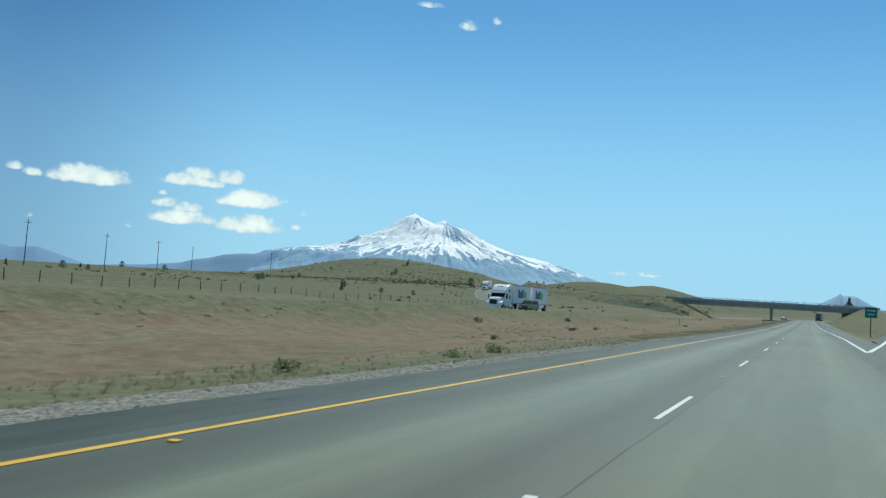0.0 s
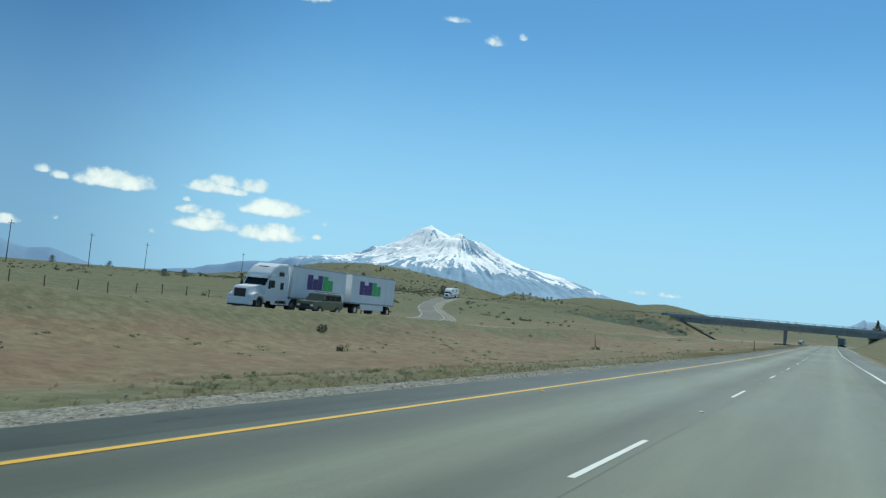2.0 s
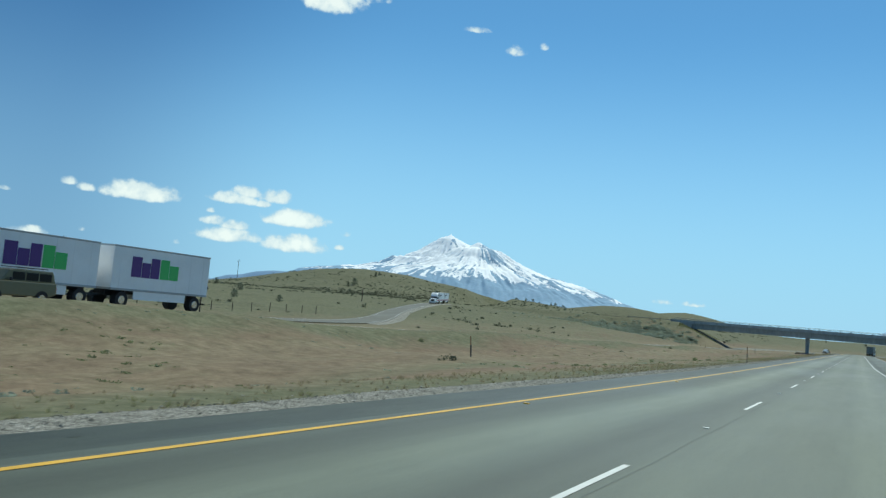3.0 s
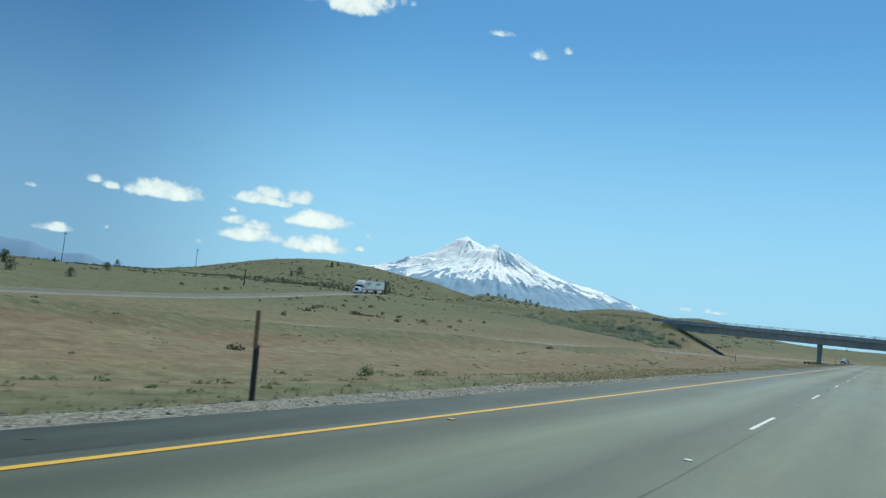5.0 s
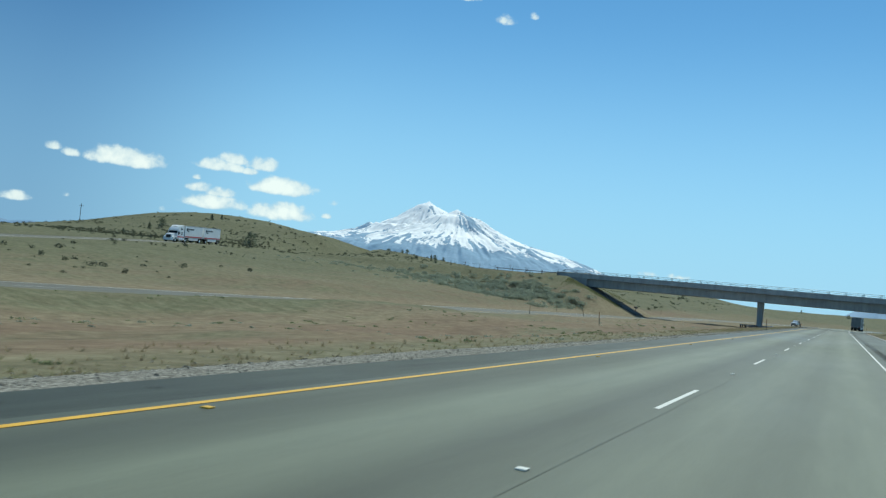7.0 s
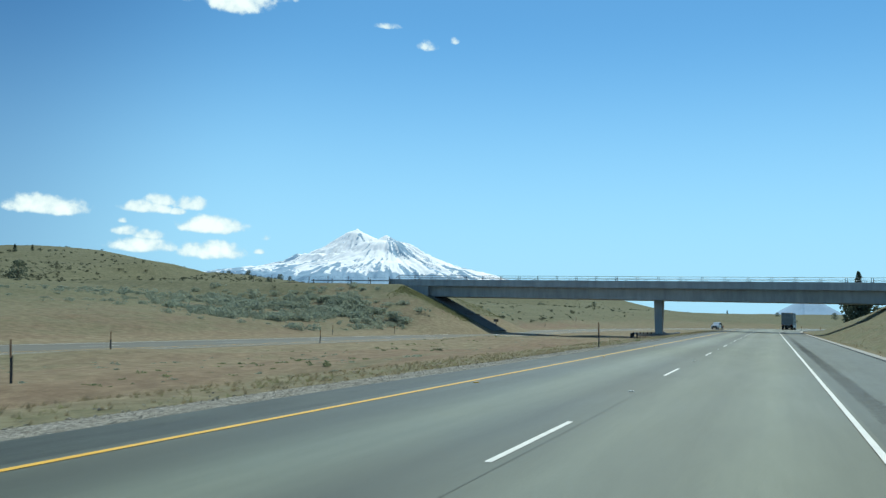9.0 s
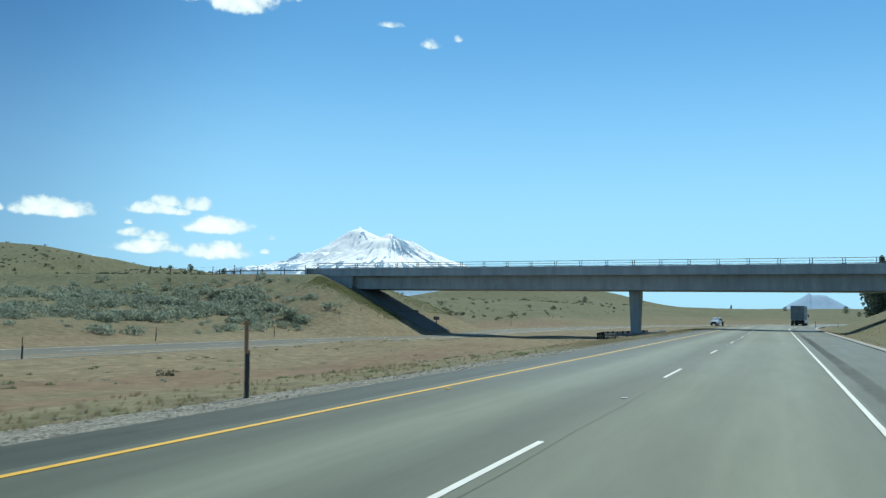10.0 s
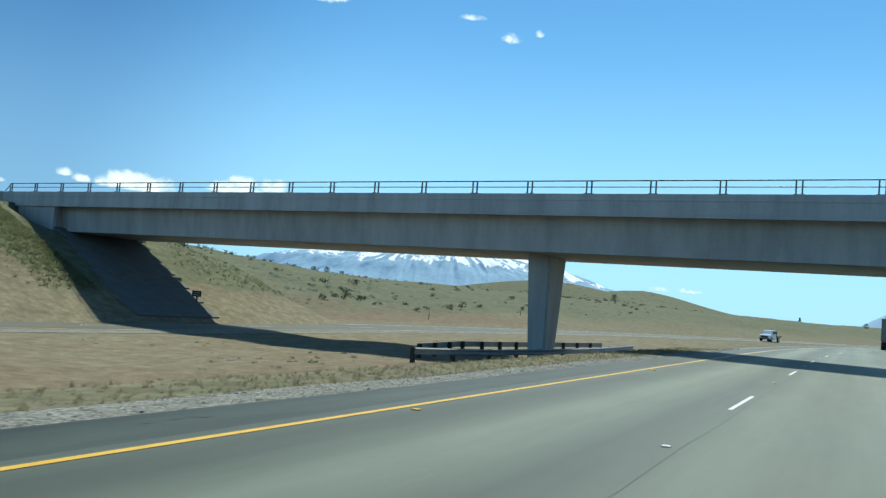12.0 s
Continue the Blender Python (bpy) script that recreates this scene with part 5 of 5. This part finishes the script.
def tractor(ob, accent=None):
    """Long-nosed road tractor with a sleeper; its nose points to -y, its bumper is at y = 0."""
    part("bumper", box(-1.2, 1.2, 0.0, 0.35, 0.35, 0.85, 0.08), "truckwhite", ob)
    part("air_dam", box(-1.15, 1.15, 0.08, 0.3, 0.22, 0.36, 0.02), "black", ob)
    hood = prism([(0.12, 0.8), (0.12, 1.55), (0.35, 1.82), (1.9, 2.05), (1.9, 0.8)], -0.78, 0.78, 0.09)
    part("bonnet", hood, "truckwhite", ob)
    part("grille", box(-0.55, 0.55, 0.06, 0.13, 0.95, 1.62, 0.03), "black", ob, "dark grille")
    for s in (-1, 1):
        part("mudguard", prism([(0.15, 0.75), (0.3, 1.2), (0.75, 1.38), (1.7, 1.3), (2.0, 0.95), (2.0, 0.6), (1.85, 0.6), (1.65, 1.05), (1.0, 1.12), (0.75, 0.75)], s * 0.78, s * 1.2, 0.05), "truckwhite", ob)
        part("headlight", box(s * 1.0 - 0.17, s * 1.0 + 0.17, 0.1, 0.22, 0.95, 1.14, 0.03), "lampglass", ob)
        part("mirror", box(s * 1.42 - 0.1, s * 1.42 + 0.1, 1.95, 2.05, 1.75, 2.35, 0.04), "black", ob)
        part("fuel_tank", tube((s * 0.95, 3.1, 0.72), (s * 0.95, 4.6, 0.72), 0.32, 0.32, 16), "chrome", ob)
        part("side_skirt", box(s * 1.2 - 0.03, s * 1.2 + 0.03, 2.6, 5.4, 0.5, 1.05, 0.02), "truckwhite", ob)
        part("door_window", box(s * 1.2 - 0.03, s * 1.2 + 0.03, 2.15, 2.95, 1.85, 2.45, 0.03), "glass", ob)
        part("sleeper_window", box(s * 1.21 - 0.03, s * 1.21 + 0.03, 3.75, 4.15, 1.75, 2.35, 0.03), "glass", ob)
        part("sleeper_window", box(s * 1.17 - 0.03, s * 1.17 + 0.05, 3.5, 4.15, 2.85, 3.2, 0.03), "glass", ob)
        part("exhaust_stack", tube((s * 1.05, 5.05, 1.0), (s * 1.05, 5.05, 3.6), 0.07, 0.07, 10), "chrome", ob)
    cab = prism([(1.85, 0.75), (1.85, 1.95), (2.3, 2.7), (2.5, 2.95), (4.9, 2.95), (4.9, 0.75)], -1.2, 1.2, 0.09)
    part("cab", cab, "truckwhite", ob)
    roof = prism([(2.1, 2.7), (2.25, 3.0), (2.9, 3.6), (3.6, 3.88), (4.85, 3.92), (4.85, 2.7)], -1.16, 1.16, 0.16)
    part("roof_fairing", roof, "truckwhite", ob)
    part("sun_visor", box(-1.1, 1.1, 1.98, 2.18, 2.58, 2.78, 0.04), "truckwhite", ob)
    glass = prism([(1.86, 1.98), (2.22, 2.58), (2.28, 2.58), (1.92, 1.98)], -1.06, 1.06)
    part("windscreen", glass, "glass", ob)
    part("roof_window", local(box(-0.5, 0.5, -0.04, 0.04, -0.12, 0.12, 0.02), pose(0, 2.86, 3.5, -42)), "glass", ob)
    if accent:
        part("stripe", box(-1.225, -1.2, 2.0, 4.9, 1.1, 1.35), accent, ob, "red stripe")
        part("stripe", box(1.2, 1.225, 2.0, 4.9, 1.1, 1.35), accent, ob, "red stripe")
        part("bonnet_stripe", box(-0.8, 0.8, 0.08, 0.13, 0.66, 0.82), accent, ob, "red stripe")
    part("chassis", box(-0.45, 0.45, 1.9, 7.3, 0.7, 0.98, 0.03), "black", ob)
    for y in (1.1, 5.6):
        for s in (-1, 1):
            wheel(ob, s * 1.0, y, 0.52, 0.32 if y < 2 else 0.5)


def trailer(name, y0, length, label, decals, top=3.9):
    """Box trailer with its front wall at y0."""
    ob = thing(name, Matrix(), label, "trailer")
    part("box", box(-1.28, 1.28, y0, y0 + length, 1.2, top, 0.03), "trailer", ob)
    part("floor_rail", box(-1.3, 1.3, y0, y0 + length, 1.08, 1.22, 0.02), "signback", ob)
    part("top_rail", box(-1.295, 1.295, y0 - 0.01, y0 + length + 0.01, top - 0.1, top + 0.012, 0.015), "signback", ob)
    for k in range(7):
        yy = y0 + length * (k + 0.5) / 7
        for s in (-1, 1):
            part("side_post", box(s * 1.283 - 0.008, s * 1.283 + 0.008, yy - 0.02, yy + 0.02, 1.25, top - 0.12), "trailer", ob)
    part("rear_door", box(-1.2, 1.2, y0 + length, y0 + length + 0.03, 1.3, top - 0.15, 0.01), "trailer", ob)
    part("rear_door_gap", box(-0.015, 0.015, y0 + length + 0.03, y0 + length + 0.037, 1.3, top - 0.15), "black", ob)
    part("underframe", box(-0.5, 0.5, y0 + 0.3, y0 + length - 0.2, 0.85, 1.08), "black", ob)
    part("rear_bumper", box(-1.15, 1.15, y0 + length - 0.1, y0 + length + 0.02, 0.5, 0.62, 0.01), "darksteel", ob)
    for s in (-1, 1):
        part("landing_leg", box(s * 0.8 - 0.06, s * 0.8 + 0.06, y0 + 1.5, y0 + 1.62, 0.45, 1.1), "darksteel", ob)
        part("tail_lamp", box(s * 0.95 - 0.16, s * 0.95 + 0.16, y0 + length + 0.02, y0 + length + 0.05, 1.1, 1.2, 0.01), "redlamp", ob)
        wheel(ob, s * 1.0, y0 + length - 1.1, 0.5, 0.5)
    for s in (-1, 1):
        part("side_skirt", box(s * 1.24 - 0.02, s * 1.24 + 0.02, y0 + 1.9, y0 + length - 2.1, 0.55, 1.09, 0.01), "trailer", ob)
        for (ya, yb, za, zb, mt, lb) in decals:
            part("decal", box(s * 1.295 - 0.006, s * 1.295 + 0.006, y0 + ya, y0 + yb, za, zb), mt, ob, lb)
    return ob


def dolly(name, y, label):
    ob = thing(name, Matrix(), label, "dolly")
    part("frame", box(-0.5, 0.5, y - 0.7, y + 0.7, 0.7, 0.95, 0.03), "black", ob)
    part("drawbar", box(-0.06, 0.06, y - 2.0, y - 0.6, 0.65, 0.78, 0.01), "darksteel", ob)
    for s in (-1, 1):
        wheel(ob, s * 1.0, y, 0.5, 0.5)
    return ob


def brand_bars(a, b, za, zb):
    """Plain blocks for a company mark: purple ones, then green ones."""
    w, h = b - a, zb - za
    out = []
    for x0, x1, z1, col in ((0.0, 0.2, 1.0, "purple"), (0.21, 0.39, 0.74, "purple"), (0.4, 0.58, 1.0, "purple"), (0.6, 0.79, 1.0, "greendecal"), (0.8, 1.0, 0.74, "greendecal")):
        out.append((a + w * x0, a + w * x1, za, za + h * z1, col, col.replace("decal", "") + " block of the mark"))
    return out


def place(obs, m):
    for o in obs:
        o.matrix_basis = m


def south_pose(x, y):
    return pose(x, y, float(south_z(y)) + 0.0, 0, 0, 0)


# double-trailer rig on the far carriageway
t1 = thing("truck", Matrix(), "white long-nosed road tractor with a high sleeper cab", "truck")
tractor(t1)
ta = trailer("trailer", 5.3, 8.6, "white box trailer with a purple and green mark on its side", brand_bars(2.2, 6.3, 2.0, 3.3))
tb = trailer("trailer", 15.0, 8.6, "white rear box trailer with a purple and green mark", brand_bars(1.5, 5.6, 2.0, 3.3))
dl = dolly("dolly", 16.0, "black converter dolly under the rear trailer")
place((t1, ta, tb, dl), south_pose(-40.5, 104.4))

# second rig on the on-ramp
t2 = thing("truck", Matrix(), "white road tractor with a red stripe on the on-ramp", "truck")
tractor(t2, "red")
marks = [(0.6, 1.4, 2.75, 3.35, "darksteel", "dark round mark"), (1.6, 4.2, 2.95, 3.25, "darksteel", "dark lettering bar"), (1.0, 1.9, 2.5, 2.7, "darksteel", "dark mark"), (0.0, 8.6, 1.24, 1.5, "red", "red stripe along the sill")]
tc = trailer("trailer", 5.3, 8.6, "white box trailer with a red sill stripe", marks)
td = trailer("trailer", 15.0, 8.6, "white rear box trailer with a red sill stripe", marks)
d2 = dolly("dolly", 16.0, "black converter dolly between the striped trailers")
rx, rz = ramp_pos(352)
place((t2, tc, td, d2), pose(float(rx) + 0.5, 352, float(rz) + 0.05, 2.2, 0, 15))

# rig ahead in our lane, seen from behind
t3 = thing("truck", Matrix(), "dark grey road tractor ahead in the lane", "truck")
tractor(t3)
te = trailer("trailer", 5.3, 14.0, "long grey box trailer seen from behind, with dirty doors", [], 4.05)
for o in te.children:
    if o.name.startswith(("box", "rear_door")) and not o.name.startswith("rear_door_gap"):
        o.data.materials[0] = M["dirtydoor"]
place((t3, te), pose(1.9 + float(bend_n(488)), 488 + 19.0, 0.0, 0, 0, 180 - 4))


def car(m, paint, label, kind):
    """Car, off-roader or pickup; nose to -y, bumper at y = 0."""
    ob = thing("car", m, label, kind)
    if kind == "pickup":
        body = [(0.0, 0.5), (0.0, 1.0), (0.15, 1.2), (1.3, 1.3), (3.3, 1.3), (3.35, 0.5), (3.0, 0.45), (0.3, 0.42)]
        cabp = [(1.25, 1.25), (1.75, 2.0), (3.1, 2.05), (3.3, 1.25)]
        L, wb, hw, r = 5.7, (0.95, 4.5), 0.95, 0.42
        glass = (1.7, 3.1, 1.4, 1.88)
    elif kind == "off-roader":
        body = [(0.0, 0.5), (0.0, 0.95), (0.12, 1.1), (1.25, 1.18), (4.4, 1.2), (4.45, 0.6), (4.1, 0.45), (0.3, 0.42)]
        cabp = [(1.15, 1.15), (1.6, 1.76), (2.0, 1.82), (4.2, 1.8), (4.42, 1.15)]
        L, wb, hw, r = 4.45, (0.85, 3.55), 0.9, 0.38
        glass = (1.75, 4.15, 1.25, 1.66)
    else:
        body = [(0.0, 0.4), (0.02, 0.7), (0.2, 0.82), (1.2, 0.95), (4.4, 0.98), (4.6, 0.55), (4.2, 0.32), (0.3, 0.3)]
        cabp = [(1.15, 0.93), (1.95, 1.42), (3.3, 1.43), (4.2, 0.95)]
        L, wb, hw, r = 4.6, (0.9, 3.65), 0.88, 0.32
        glass = (1.9, 3.6, 1.0, 1.33)
    part("body", prism(body, -hw, hw, 0.07), paint, ob)
    part("cabin", prism(cabp, -hw + 0.1, hw - 0.1, 0.07), paint, ob)
    y0, y1 = cabp[0], cabp[1]
    part("windscreen", prism([(y0[0] + 0.08, y0[1] + 0.08), (y1[0] - 0.03, y1[1] - 0.06), (y1[0] + 0.05, y1[1] - 0.06), (y0[0] + 0.16, y0[1] + 0.08)], -hw + 0.22, hw - 0.22), "glass", ob)
    y0, y1 = cabp[-1], cabp[-2]
    part("rear_window", prism([(y0[0] - 0.02, y0[1] + 0.1), (y1[0] + 0.02, y1[1] - 0.06), (y1[0] - 0.1, y1[1] - 0.06), (y0[0] - 0.12, y0[1] + 0.1)], -hw + 0.25, hw - 0.25), "glass", ob)
    ya, yb, za, zb = glass
    n = 3 if kind == "off-roader" else 2
    for s in (-1, 1):
        for k in range(n):
            a = ya + (yb - ya) * k / n + 0.04
            b = ya + (yb - ya) * (k + 1) / n - 0.04
            part("side_window", box(s * (hw - 0.1) - 0.015, s * (hw - 0.1) + 0.015, a, b, za, zb, 0.012), "glass", ob)
        part("headlight", box(s * (hw - 0.25) - 0.14, s * (hw - 0.25) + 0.14, -0.02, 0.06, 0.68, 0.84, 0.02), "lampglass", ob)
        part("tail_lamp", box(s * (hw - 0.15) - 0.1, s * (hw - 0.15) + 0.1, L - 0.1, L + 0.01, 0.75, 0.98, 0.02), "redlamp", ob)
        part("mirror", box(s * (hw + 0.08) - 0.08, s * (hw + 0.08) + 0.08, ya - 0.2, ya - 0.1, za - 0.05, za + 0.12, 0.02), "black", ob)
        for y in wb:
            wheel(ob, s * (hw - 0.08), y, r, 0.24)
    gw, gt = (0.62, 1.02) if kind == "pickup" else (0.45, 0.86)
    part("grille", box(-gw, gw, -0.025, 0.03, 0.64, gt, 0.02), "black", ob)
    part("bumper", box(-hw + 0.05, hw - 0.05, -0.06, 0.1, 0.42, 0.6, 0.03), "black", ob)
    if kind == "pickup":
        part("flat_bed", box(-1.05, 1.05, 3.45, 5.7, 0.98, 1.1, 0.02), "black", ob, "dark flat bed")
        part("headboard", box(-1.0, 1.0, 3.42, 3.5, 1.1, 1.85, 0.02), "darksteel", ob, "dark headboard behind the cab")
        part("chassis", box(-0.45, 0.45, 3.2, 5.6, 0.6, 0.98, 0.02), "black", ob)
    if kind == "off-roader":
        for s in (-1, 1):
            part("roof_rail", tube((s * 0.6, 2.1, 1.9), (s * 0.6, 4.0, 1.9), 0.025), "black", ob)
    return ob


car(south_pose(-37.0, 108.6), "khaki", "khaki boxy off-roader on the far carriageway", "off-roader")
car(pose(-12.8, 527, float(south_z(527)) + 0.02, 0, 0, -15), "truckwhite", "white work truck with a dark flat bed on the far carriageway", "pickup")
car(pose(-1.9 + float(bend_n(512)), 512, 0.0, 0, 0, 169), "darkcar", "dark saloon car ahead in the passing lane", "car")
